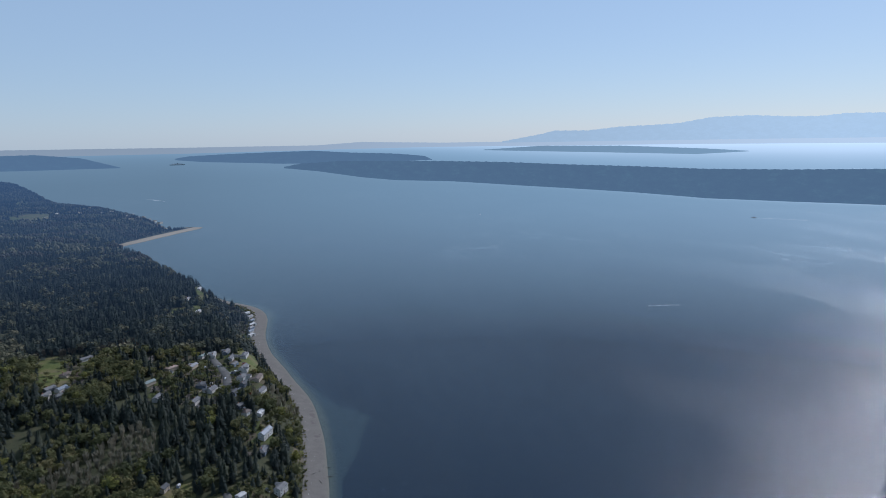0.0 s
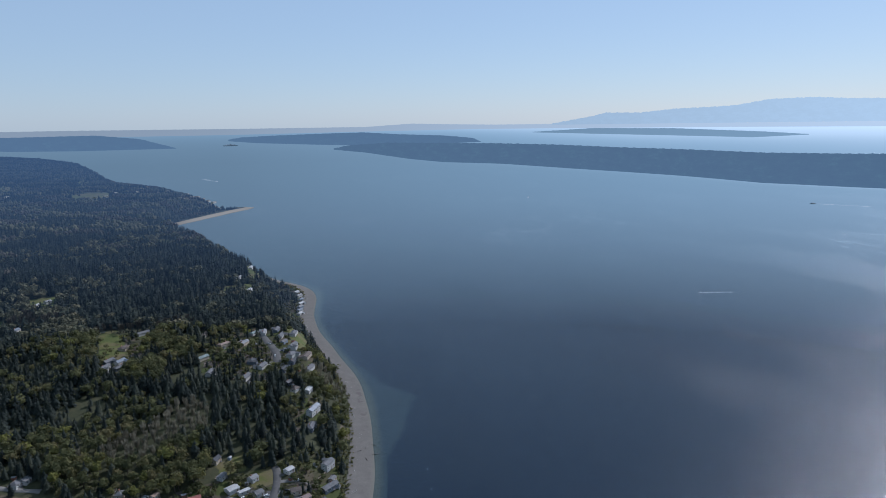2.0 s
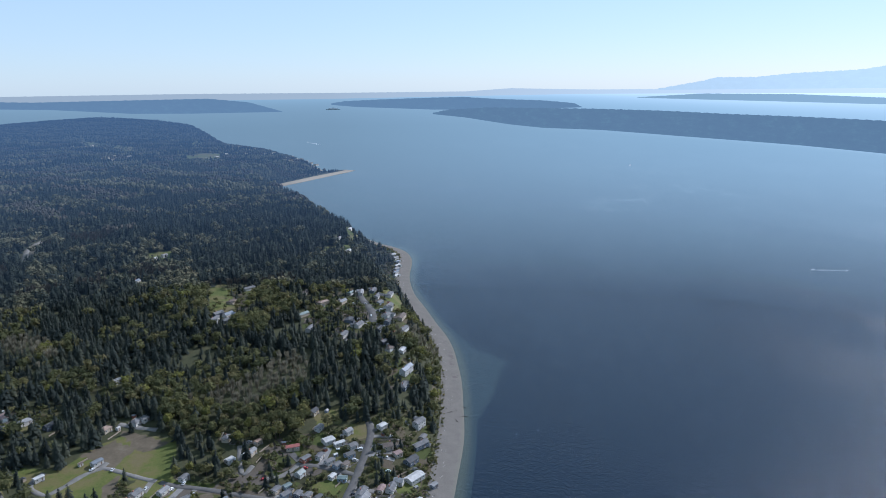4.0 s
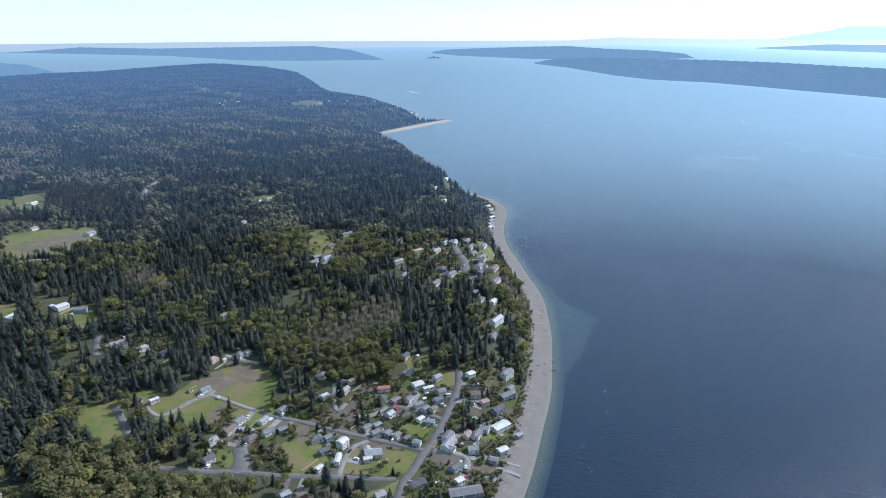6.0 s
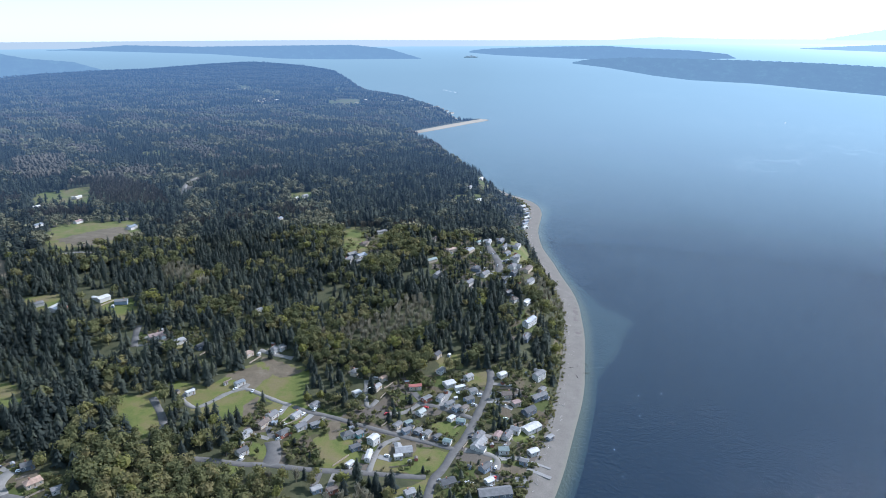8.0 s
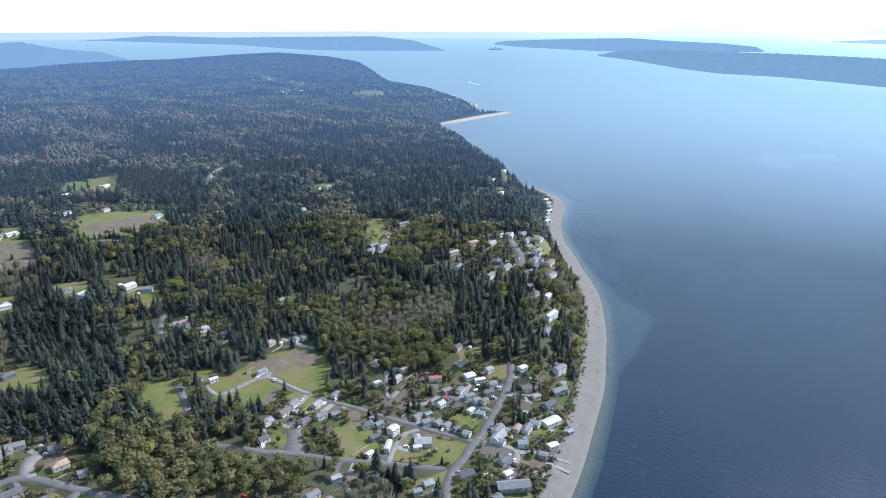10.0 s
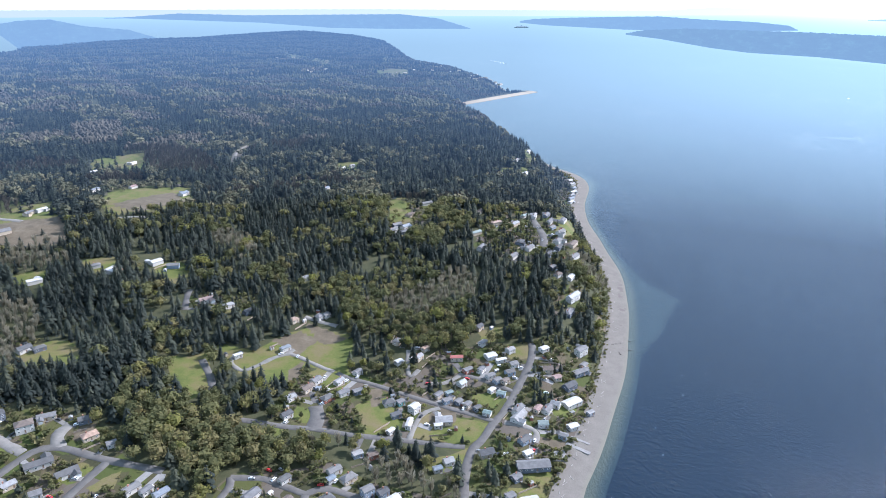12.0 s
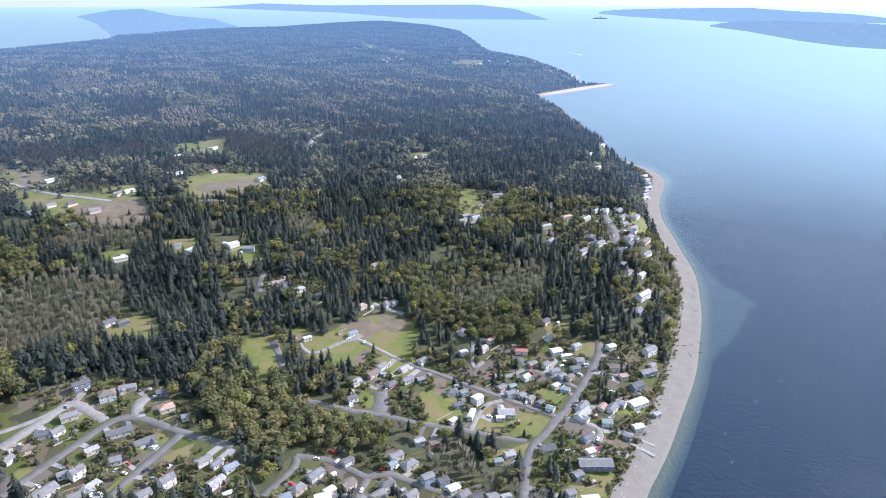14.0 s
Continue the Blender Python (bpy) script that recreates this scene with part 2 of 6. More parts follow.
def rings(az, rho):
    """Faces of a polar sheet, and its plan points."""
    a, r = np.meshgrid(az, rho)
    i = np.arange(a.size).reshape(a.shape)
    f = np.stack([i[:-1, :-1], i[:-1, 1:], i[1:, 1:], i[1:, :-1]], -1).reshape(-1, 4)
    return (r * np.sin(a)).ravel(), (r * np.cos(a)).ravel(), f


def haze_at(x, y):
    # Share of painted haze, growing with distance from the eye.
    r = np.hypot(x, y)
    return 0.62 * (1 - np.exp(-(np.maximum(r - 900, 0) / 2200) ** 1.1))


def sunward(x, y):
    """How bright the painted haze is by bearing: brighter towards the sun."""
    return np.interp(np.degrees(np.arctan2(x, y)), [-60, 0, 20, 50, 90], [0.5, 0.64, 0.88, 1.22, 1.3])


# ---- ground and sea ----
MIDDLE = 950.0      # where the ground gives way to the backdrop, which carries painted haze
AZ = np.radians(np.concatenate([np.arange(-180, -58, 6), np.arange(-58, 30, 0.36), np.arange(30, 180.1, 6)]))
CLEARINGS, DIRT = [], []


def within(poly, x, y):
    """Soft 0..1: inside the outline (x, y), by the distance from its edge."""
    p = np.array(poly, float)
    best, inside = np.full(x.shape, 1e18), np.zeros(x.shape, bool)
    for (ax, ay), (bx, by) in zip(p, np.roll(p, -1, 0)):
        dx, dy = bx - ax, by - ay
        u = np.clip(((x - ax) * dx + (y - ay) * dy) / max(dx * dx + dy * dy, 1e-9), 0, 1)
        best = np.minimum(best, (x - ax - u * dx) ** 2 + (y - ay - u * dy) ** 2)
        if dy:
            inside ^= ((ay > y) != (by > y)) & (x < ax + (y - ay) * dx / dy)
    return np.where(inside, 1, -1) * np.sqrt(best)


def cover(polys, x, y, soft=3.0):
    v = np.zeros(x.shape)
    for p in polys:
        q = np.array(p, float)
        near = (x > q[:, 0].min() - 9) & (x < q[:, 0].max() + 9) & (y > q[:, 1].min() - 9) & (y < q[:, 1].max() + 9)
        if near.any():
            v[near] = np.maximum(v[near], np.clip(0.5 + within(p, x[near], y[near]) / soft, 0, 1))
    return v


CLEARINGS.append([(-65, 468), (-61, 483), (-35, 483), (-6, 478), (-13, 458), (-25, 450), (-57, 451), (-67, 451)])
CLEARINGS.append([(-26, 517), (-6, 526), (5, 523), (-7, 500), (-23, 507)])
CLEARINGS.append([(-164, 568), (-140, 575), (-139, 538), (-154, 532), (-168, 539)])
CLEARINGS.append([(-223, 513), (-204, 542), (-180, 541), (-171, 529), (-175, 502), (-190, 502)])
CLEARINGS.append([(-260, 553), (-228, 548), (-204, 551), (-205, 541), (-218, 522), (-231, 526), (-243, 535)])
CLEARINGS.append([(-290, 527), (-264, 529), (-237, 488), (-241, 467), (-265, 489)])
CLEARINGS.append([(-416, 505), (-389, 533), (-354, 512), (-370, 494), (-395, 490)])
CLEARINGS.append([(-285, 617), (-262, 617), (-255, 608), (-283, 601), (-293, 610)])
CLEARINGS.append([(-377, 681), (-343, 693), (-327, 659), (-339, 650), (-365, 663)])
CLEARINGS.append([(-856, 886), (-788, 874), (-746, 831), (-806, 830)])
CLEARINGS.append([(-700, 779), (-645, 778), (-615, 735), (-653, 725)])
CLEARINGS.append([(-553, 904), (-473, 960), (-439, 906), (-466, 842), (-510, 844)])
CLEARINGS.append([(-612, 794), (-586, 821), (-567, 804), (-594, 783)])
CLEARINGS.append([(73, 923), (102, 1004), (87, 872), (74, 843)])
CLEARINGS.append([(-162, 475), (-146, 467), (-148, 451), (-161, 459)])
CLEARINGS.append([(-351, 381), (-352, 394), (-339, 389), (-343, 380)])
CLEARINGS.append([(-292, 380), (-284, 384), (-274, 379), (-278, 363), (-289, 361)])
CLEARINGS.append([(-23, 446), (-15, 439), (-22, 414), (-28, 413), (-32, 438)])
CLEARINGS.append([(-58, 425), (-28, 439), (-26, 414), (-48, 415)])
CLEARINGS.append([(19, 430), (39, 433), (33, 413), (21, 416)])
CLEARINGS.append([(6, 405), (30, 412), (34, 402), (4, 391)])
CLEARINGS.append([(38, 517), (63, 518), (58, 502), (42, 499)])
CLEARINGS.append([(11, 600), (24, 604), (17, 583), (-1, 580)])
CLEARINGS.append([(-285, 321), (-283, 339), (-272, 336), (-274, 317)])
CLEARINGS.append([(-260, 374), (-254, 379), (-251, 363), (-260, 356), (-268, 359)])
CLEARINGS.append([(-354, 323), (-352, 332), (-342, 329), (-343, 314)])
CLEARINGS.append([(-282, 1145), (-257, 1164), (-241, 1113), (-266, 1098)])
CLEARINGS.append([(-459, 679), (-429, 694), (-405, 657), (-437, 655)])
CLEARINGS.append([(-28, 1200), (-27, 1173), (29, 1178), (44, 1244)])
CLEARINGS.append([(25, 1356), (66, 1590), (50, 1285), (29, 1261)])
CLEARINGS.append([(-578, 3081), (-471, 3223), (-414, 2932), (-528, 2849)])
CLEARINGS.append([(-739, 4111), (-705, 4222), (-608, 3715), (-655, 3677)])
CLEARINGS.append([(-330, 1041), (-299, 1061), (-291, 1031), (-318, 1017)])
CLEARINGS.append([(-708, 1112), (-639, 1165), (-588, 1076), (-635, 998)])
CLEARINGS.append([(-145, 526), (-125, 517), (-141, 501), (-152, 514)])
CLEARINGS.append([(-171, 446), (-154, 448), (-166, 431), (-184, 432)])
CLEARINGS.append([(-711, 1531), (-662, 1547), (-627, 1478), (-685, 1480)])
CLEARINGS.append([(-152, 1756), (-121, 1722), (-120, 1620), (-144, 1656)])
CLEARINGS.append([(-812, 870), (-793, 898), (-727, 833), (-766, 816)])
CLEARINGS.append([(-761, 810), (-671, 805), (-549, 797), (-504, 722), (-567, 697), (-648, 714), (-692, 729)])
CLEARINGS.append([(-638, 819), (-594, 845), (-548, 780), (-596, 771)])
CLEARINGS.append([(-544, 863), (-549, 925), (-456, 963), (-417, 870), (-443, 836), (-506, 812)])
CLEARINGS.append([(-673, 1149), (-621, 1143), (-572, 1039), (-612, 1040)])
CLEARINGS.append([(-433, 523), (-391, 540), (-368, 523), (-363, 492), (-405, 492)])
CLEARINGS.append([(-292, 523), (-261, 538), (-235, 486), (-245, 466), (-270, 487)])
CLEARINGS.append([(-382, 690), (-345, 696), (-322, 648), (-353, 650)])
CLEARINGS.append([(-240, 532), (-218, 552), (-204, 577), (-182, 596), (-139, 585), (-135, 549), (-135, 520), (-170, 535), (-179, 498), (-198, 511), (-217, 506)])
CLEARINGS.append([(-166, 944), (-151, 980), (-118, 863), (-124, 805), (-142, 818)])
CLEARINGS.append([(63, 930), (97, 1025), (86, 852), (63, 850)])
CLEARINGS.append([(-26, 618), (-2, 620), (2, 603), (-19, 596)])
CLEARINGS.append([(2, 598), (28, 602), (23, 578), (5, 574)])
CLEARINGS.append([(-289, 1149), (-252, 1158), (-245, 1104), (-273, 1100)])
CLEARINGS.append([(-572, 3049), (-450, 3132), (-414, 2912), (-523, 2849)])
CLEARINGS.append([(-1357, 4210), (-880, 3545), (-858, 3341), (-1144, 3639)])
CLEARINGS.append([(-513, 641), (-479, 652), (-464, 623), (-494, 618)])
CLEARINGS.append([(-167, 526), (-140, 541), (-121, 520), (-139, 497)])
CLEARINGS.append([(-117, 485), (-92, 499), (-77, 464), (-99, 443)])
CLEARINGS.append([(-13, 624), (-0, 633), (-2, 613), (-12, 605)])
DIRT.append([(-614, 728), (-622, 758), (-593, 769), (-580, 747), (-592, 713)])
DIRT.append([(28, 468), (55, 469), (51, 457), (27, 455)])
DIRT.append([(-872, 904), (-795, 883), (-777, 863), (-846, 875)])
DIRT.append([(-194, 603), (-171, 594), (-142, 579), (-164, 568), (-182, 589)])
DIRT.append([(-183, 524), (-175, 542), (-171, 517), (-178, 501)])
DIRT.append([(-57, 485), (-36, 489), (-35, 475), (-56, 470)])
DIRT.append([(-111, 508), (-99, 509), (-97, 486), (-103, 482)])
DIRT.append([(-389, 407), (-392, 426), (-380, 413), (-376, 398)])
DIRT.append([(-307, 408), (-309, 421), (-299, 425), (-296, 416), (-301, 404)])
DIRT.append([(-468, 1129), (-491, 1233), (-463, 1258), (-448, 1130)])
DIRT.append([(-187, 554), (-175, 565), (-180, 549), (-188, 544)])
DIRT.append([(97, 699), (104, 695), (105, 663), (100, 662), (96, 676)])
DIRT.append([(-812, 870), (-793, 898), (-727, 833), (-766, 816)])
DIRT.append([(-620, 760), (-549, 797), (-504, 722), (-567, 697)])
DIRT.append([(-520, 850), (-470, 930), (-430, 880), (-470, 830)])
DIRT.append([(-212, 566), (-190, 586), (-168, 572), (-190, 552)])
GARDENS = []
GARDENS.append([(-413, 381), (-391, 426), (-338, 437), (-279, 419), (-260, 392), (-218, 378), (-197, 336), (-344, 301)])
GARDENS.append([(-186, 374), (-180, 388), (-146, 397), (-117, 412), (-89, 396), (-48, 390), (-23, 382), (-183, 340)])
GARDENS.append([(-179, 470), (-177, 523), (-139, 535), (-96, 521), (-80, 542), (-55, 579), (27, 605), (84, 637), (75, 524), (51, 406), (-21, 383), (-26, 440), (-60, 445), (-131, 448), (-171, 446)])
GARDENS.append([(-32, 896), (35, 965), (73, 957), (103, 1012), (88, 801), (45, 770), (1, 771), (-39, 797), (-36, 841)])
GARDENS.append([(-168, 922), (-100, 981), (-96, 940), (-111, 826), (-145, 816)])
GARDENS.append([(-320, 629), (-254, 642), (-240, 611), (-291, 591)])
GARDENS.append([(97, 1376), (141, 1398), (123, 1161), (78, 1038)])
GARDENS.append([(-776, 871), (-743, 877), (-580, 824), (-568, 792), (-578, 747), (-601, 715), (-672, 734)])
GARDENS.append([(-620, 950), (-476, 987), (-428, 893), (-511, 834)])
GARDENS.append([(56, 711), (84, 732), (80, 671), (48, 653)])
GARDENS.append([(-444, 534), (-409, 540), (-394, 517), (-428, 512)])


def build_ground():
    rho = np.concatenate([[0.5, 60, 120, 170], 200 * np.exp(np.arange(0, 3.75, 0.0085))])
    x, y, f = rings(AZ, rho)
    d = inland(x, y)
    z = height(x, y, d)
    v = np.stack([x, y, z], -1)
    at = {"grass": cover(CLEARINGS, x, y), "yard": cover(GARDENS, x, y, 8), "dirt": cover(DIRT, x, y), "painted_haze": haze_at(x, y), "sunward": np.ones(len(x))}
    keep = (d[f] > -6).any(1)
    z = np.where(d < -1, np.minimum(z, -1.5), z)
    v[:, 2] = z
    r = np.hypot(x, y)[f].mean(1)
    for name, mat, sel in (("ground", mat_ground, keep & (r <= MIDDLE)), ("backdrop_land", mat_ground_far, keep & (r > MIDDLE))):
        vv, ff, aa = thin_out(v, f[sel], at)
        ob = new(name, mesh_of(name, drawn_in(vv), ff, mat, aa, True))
        tagged(ob, "wooded ground with lawns, dry grass and bare earth" if name == "ground" else "far wooded hills of the same shore with blue haze painted on", "ground" if name == "ground" else "hills", kind="structure")


# the sunken sandbank off the point, with its steep outer edge
BANK = [(138, 905), (160, 880), (172, 822), (203, 764), (184, 722), (167, 682), (148, 643), (135, 617), (118, 572), (96, 507), (83, 467), (66, 415), (40, 415), (80, 560), (115, 700), (130, 850)]


def build_sea():
    az = np.radians(np.concatenate([np.arange(-180, -12, 2.0), np.arange(-12, 24, 0.3), np.arange(24, 180.1, 2.0)]))
    rho = np.concatenate([[1], np.arange(100, 1200, 14), 1200 * np.exp(np.arange(0, 3.26, 0.025))])
    x, y, f = rings(az, rho)
    r = np.hypot(x, y)
    d = inland(x, y)
    off = 13 + 9 * np.exp(-((y - 1305) / 70) ** 2)
    shoal = np.clip(1 + (d + 20) / off, 0, 1) * (x > -400)
    shoal = np.maximum(shoal, 0.21 * np.clip(0.5 + within(BANK, x, y) / 18, 0, 1))
    v = np.stack([x, y, 0 * x], -1)
    # Painted haze brightens towards the horizon and, far out, towards the sun.
    at = {"shoal": shoal, "painted_haze": 0.93 * (1 - np.exp(-np.maximum(r - 1090, 0) / 1450)), "sunward": sunward(x, y) * (1 + 0.55 * np.clip((r - 6000) / 20000, 0, 1)) * (1 + 0.12 * np.clip((r - 7000) / 6000, 0, 1) * np.clip((np.degrees(np.arctan2(x, y)) - 18) / 15, 0, 1))}
    fr = r[f].mean(1)
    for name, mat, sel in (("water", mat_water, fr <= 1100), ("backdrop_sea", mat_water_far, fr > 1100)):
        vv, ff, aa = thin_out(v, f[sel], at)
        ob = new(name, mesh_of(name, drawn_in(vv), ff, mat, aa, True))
        tagged(ob, "calm blue sea with faint current lines" if name == "water" else "far sea paled by painted haze", "sea", kind="structure")


build_ground()
build_sea()


def sand_material():
    n = Nodes("beach_gravel")
    x = n.attr("across")
    grain = n.noise(0.9, 6, 0.75)
    patch = n.noise(0.09, 5, 0.65)
    dry = n.ramp(patch, (0.3, (0.100, 0.088, 0.074)), (0.55, (0.125, 0.112, 0.094)), (0.75, (0.155, 0.139, 0.118)))
    dry = n.mix(0.3, dry, n.ramp(grain, (0.3, (0.059, 0.054, 0.049)), (0.7, (0.184, 0.175, 0.166))))
    wrack = n.maths("MULTIPLY", n.step(n.noise(0.05, 5, 0.7), 0.52, 0.6), n.maths("MULTIPLY", n.step(x, 0.26, 0.33), n.maths("SUBTRACT", 1.0, n.step(x, 0.42, 0.5))))
    wrack = n.maths("MULTIPLY", wrack, n.attr("weed"))
    c = n.mix(n.maths("MULTIPLY", wrack, 0.8), dry, (0.085, 0.07, 0.065))
    c = n.mix(n.maths("MULTIPLY", n.attr("pale"), 0.8), c, (0.28, 0.252, 0.21))
    wet = n.step(n.maths("ADD", x, n.maths("MULTIPLY", n.maths("SUBTRACT", patch, 0.5), 0.1)), 0.43, 0.52)
    c = n.mix(wet, c, (0.13, 0.125, 0.10))
    n.color(c)
    n.rough(0.9, 0.3)
    n.bump(grain, 0.6, 0.15)
    return n.mat


def build_beach():
    """The strip of grey shingle along the shore, from the foot of the bank to under the water."""
    seg = np.hypot(*np.diff(COAST, axis=0).T)
    s = np.concatenate([[0], np.cumsum(seg)])
    t = np.arange(0, s[-1], 3.0)
    q = np.stack([np.interp(t, s, COAST[:, 0]), np.interp(t, s, COAST[:, 1])], -1)
    for _ in range(4):
        q[1:-1] = (q[:-2] + 2 * q[1:-1] + q[2:]) / 4
    g = np.gradient(q, axis=0)
    g /= np.hypot(*g.T)[:, None]
    out = np.stack([g[:, 1], -g[:, 0]], -1)
    across = np.linspace(0, 1, 17)
    off = -5 + 45 * across
    spit = np.exp(-((q[:, 1] - 2620) / 230) ** 4)
    bar = 1.6 * np.sin(t / 55.0) + 1.0 * np.sin(t / 21.0 + 1)
    v, a, w = [], [], []
    for o, k in zip(off, across):
        e = q + out * (o * (1 + (spit * np.where(out[:, 1] < 0.2, 0.9, -0.85) if o > 0 else 0)) + bar * k)[:, None]
        z = np.maximum(2.75 - 0.15 * np.maximum(o, 0), -4) + (0.35 if o < 0 else 0)
        v.append(np.column_stack([e, np.full(len(q), z)]))
        a.append(np.full(len(q), k))
        w.append(np.exp(-((e[:, 1] - 745) / 110) ** 2))
    v = np.stack(v, 1).reshape(-1, 3)
    i = np.arange(len(q) * 17).reshape(-1, 17)
    f = np.stack([i[:-1, :-1], i[1:, :-1], i[1:, 1:], i[:-1, 1:]], -1).reshape(-1, 4)
    ob = new("beach", mesh_of("beach", drawn_in(v), f, sand_material(), {"across": np.stack(a, 1).ravel(), "weed": np.stack(w, 1).ravel(), "pale": np.repeat(spit, 17)}, True))
    tagged(ob, "strip of pale grey sand and shingle with dark weed", "beach", kind="structure")


build_beach()


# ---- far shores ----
def far_shore(name, label, tops, bases, colour, painted_haze, rough=0.06, glow=HAZE_GLOW):
    """A long low coast: the line of its tops and of its waterline, each as bearing and dip in degrees."""
    t, b = np.array(tops, float), np.array(bases, float)
    az = np.arange(t[0, 0], t[-1, 0], 0.045)
    top, base = np.interp(az, t[:, 0], t[:, 1]), np.interp(az, b[:, 0], b[:, 1])
    wave = sum(np.sin(az * k + p) / q for k, p, q in ((9, 0, 2), (23, 1, 3), (57, 2, 4), (101, 4, 4)))
    top = np.maximum(top + rough * 0.5 * wave + rough * 0.16 * (np.random.rand(len(az)) - 0.5), base + 0.01)
    n = 9
    s = np.linspace(0, 1, n)[:, None]
    dip = base + (top - base) * (s ** 0.8)
    dip[1:-1] += 0.012 * (np.random.rand(n - 2, len(az)) - 0.5)
    rho = EYE / np.tan(np.radians(np.maximum(-base, 0.35)))
    rho = np.minimum(rho, 30000)
    rho = NEAR + 1850 * (1 - np.exp(-(np.maximum(rho, NEAR) - NEAR) / 1850)) + s * 5
    rho = np.where(EYE / np.tan(np.radians(np.maximum(-base, 0.35))) < NEAR, EYE / np.tan(np.radians(np.maximum(-base, 0.35))) + s * 60, rho)
    a = np.radians(az)[None, :]
    v = np.stack([rho * np.sin(a), rho * np.cos(a), EYE + rho * np.tan(np.radians(dip)) - 0.5], -1)
    v = np.array((0, 0, EYE)) + (v - np.array((0, 0, EYE))) * (1 - 0.03 * (1 - painted_haze))
    i = np.arange(v.shape[0] * v.shape[1]).reshape(v.shape[:2])
    f = np.stack([i[:-1, :-1], i[:-1, 1:], i[1:, 1:], i[1:, :-1]], -1).reshape(-1, 4)
    c = np.array(colour)
    n_mat = Nodes(name + "_woods")
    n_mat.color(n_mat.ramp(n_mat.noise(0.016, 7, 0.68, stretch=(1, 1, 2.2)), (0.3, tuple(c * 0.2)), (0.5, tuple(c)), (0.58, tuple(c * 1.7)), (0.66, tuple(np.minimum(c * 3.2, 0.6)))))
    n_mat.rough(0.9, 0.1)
    # One even share of emission paints the haze over this shore.
    n_mat.painted_haze(glow)
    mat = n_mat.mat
    ob = new(name, mesh_of(name, v.reshape(-1, 3), f, mat, {"painted_haze": np.full(i.size, painted_haze), "sunward": np.ones(i.size) if painted_haze < 0.78 else sunward(v[..., 0].ravel(), v[..., 1].ravel())}))
    return tagged(ob, label, "far coast", kind="structure")


WOOD = (0.03, 0.05, 0.03)
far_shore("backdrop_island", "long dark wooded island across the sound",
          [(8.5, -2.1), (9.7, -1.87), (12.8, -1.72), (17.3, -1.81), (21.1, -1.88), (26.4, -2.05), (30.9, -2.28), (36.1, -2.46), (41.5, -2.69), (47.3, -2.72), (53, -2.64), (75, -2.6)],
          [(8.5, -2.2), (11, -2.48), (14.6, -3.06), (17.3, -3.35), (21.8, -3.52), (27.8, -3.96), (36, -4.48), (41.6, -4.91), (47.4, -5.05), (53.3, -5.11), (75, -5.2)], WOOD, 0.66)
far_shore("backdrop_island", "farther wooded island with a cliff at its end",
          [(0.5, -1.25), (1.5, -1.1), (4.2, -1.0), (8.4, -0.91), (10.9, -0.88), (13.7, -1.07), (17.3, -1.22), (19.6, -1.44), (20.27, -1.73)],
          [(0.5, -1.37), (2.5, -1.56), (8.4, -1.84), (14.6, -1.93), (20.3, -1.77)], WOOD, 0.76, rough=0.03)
far_shore("backdrop_island", "low wooded island with blue haze painted on",
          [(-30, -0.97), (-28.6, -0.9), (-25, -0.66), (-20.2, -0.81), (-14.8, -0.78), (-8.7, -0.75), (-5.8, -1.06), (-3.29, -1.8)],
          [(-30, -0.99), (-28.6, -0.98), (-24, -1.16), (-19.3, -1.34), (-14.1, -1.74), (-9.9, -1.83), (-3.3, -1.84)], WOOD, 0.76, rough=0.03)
far_shore("backdrop_shore", "line of low land along the horizon, paled by painted haze",
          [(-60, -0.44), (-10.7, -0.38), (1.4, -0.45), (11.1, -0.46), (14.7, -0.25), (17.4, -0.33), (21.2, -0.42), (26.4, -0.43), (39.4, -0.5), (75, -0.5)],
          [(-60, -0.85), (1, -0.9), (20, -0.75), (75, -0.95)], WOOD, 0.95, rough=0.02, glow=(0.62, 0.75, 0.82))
far_shore("backdrop_shore", "low headland lying off the far coast, haze painted on",
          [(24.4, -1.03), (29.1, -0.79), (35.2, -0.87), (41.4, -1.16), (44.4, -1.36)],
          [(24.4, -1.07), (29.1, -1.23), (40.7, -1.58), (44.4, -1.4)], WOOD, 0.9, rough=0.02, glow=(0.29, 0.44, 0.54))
far_shore("backdrop_hill", "wooded hill beyond the bay with haze painted on",
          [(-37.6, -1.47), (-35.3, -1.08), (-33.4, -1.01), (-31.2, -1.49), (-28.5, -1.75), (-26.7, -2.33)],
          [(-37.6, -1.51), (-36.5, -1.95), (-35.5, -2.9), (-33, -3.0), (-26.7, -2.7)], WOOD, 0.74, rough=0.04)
far_shore("backdrop_mountains", "snow-streaked mountain range on the horizon, paled by painted haze",
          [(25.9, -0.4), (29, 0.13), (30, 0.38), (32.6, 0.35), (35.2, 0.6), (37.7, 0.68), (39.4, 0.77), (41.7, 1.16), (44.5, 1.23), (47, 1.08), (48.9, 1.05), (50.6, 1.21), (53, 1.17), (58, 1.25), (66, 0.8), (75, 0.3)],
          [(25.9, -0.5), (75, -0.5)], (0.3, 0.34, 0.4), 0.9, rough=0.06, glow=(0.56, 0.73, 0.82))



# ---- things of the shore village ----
OPEN_SPOTS = []      # (x, y, radius) kept free of trees, some eyeward so houses and lanes show
ROADS = []


def ground_at(x, y):
    return float(height(np.array([x]), np.array([y]))[0])


def part(name, mesh, parent, label="", at=None):
    """A mesh as a part under a thing or a part."""
    ob = new(name, mesh)
    ob.parent = parent
    if at is not None:
        ob.matrix_local = at
    if label:
        ob["label"] = label
    return ob


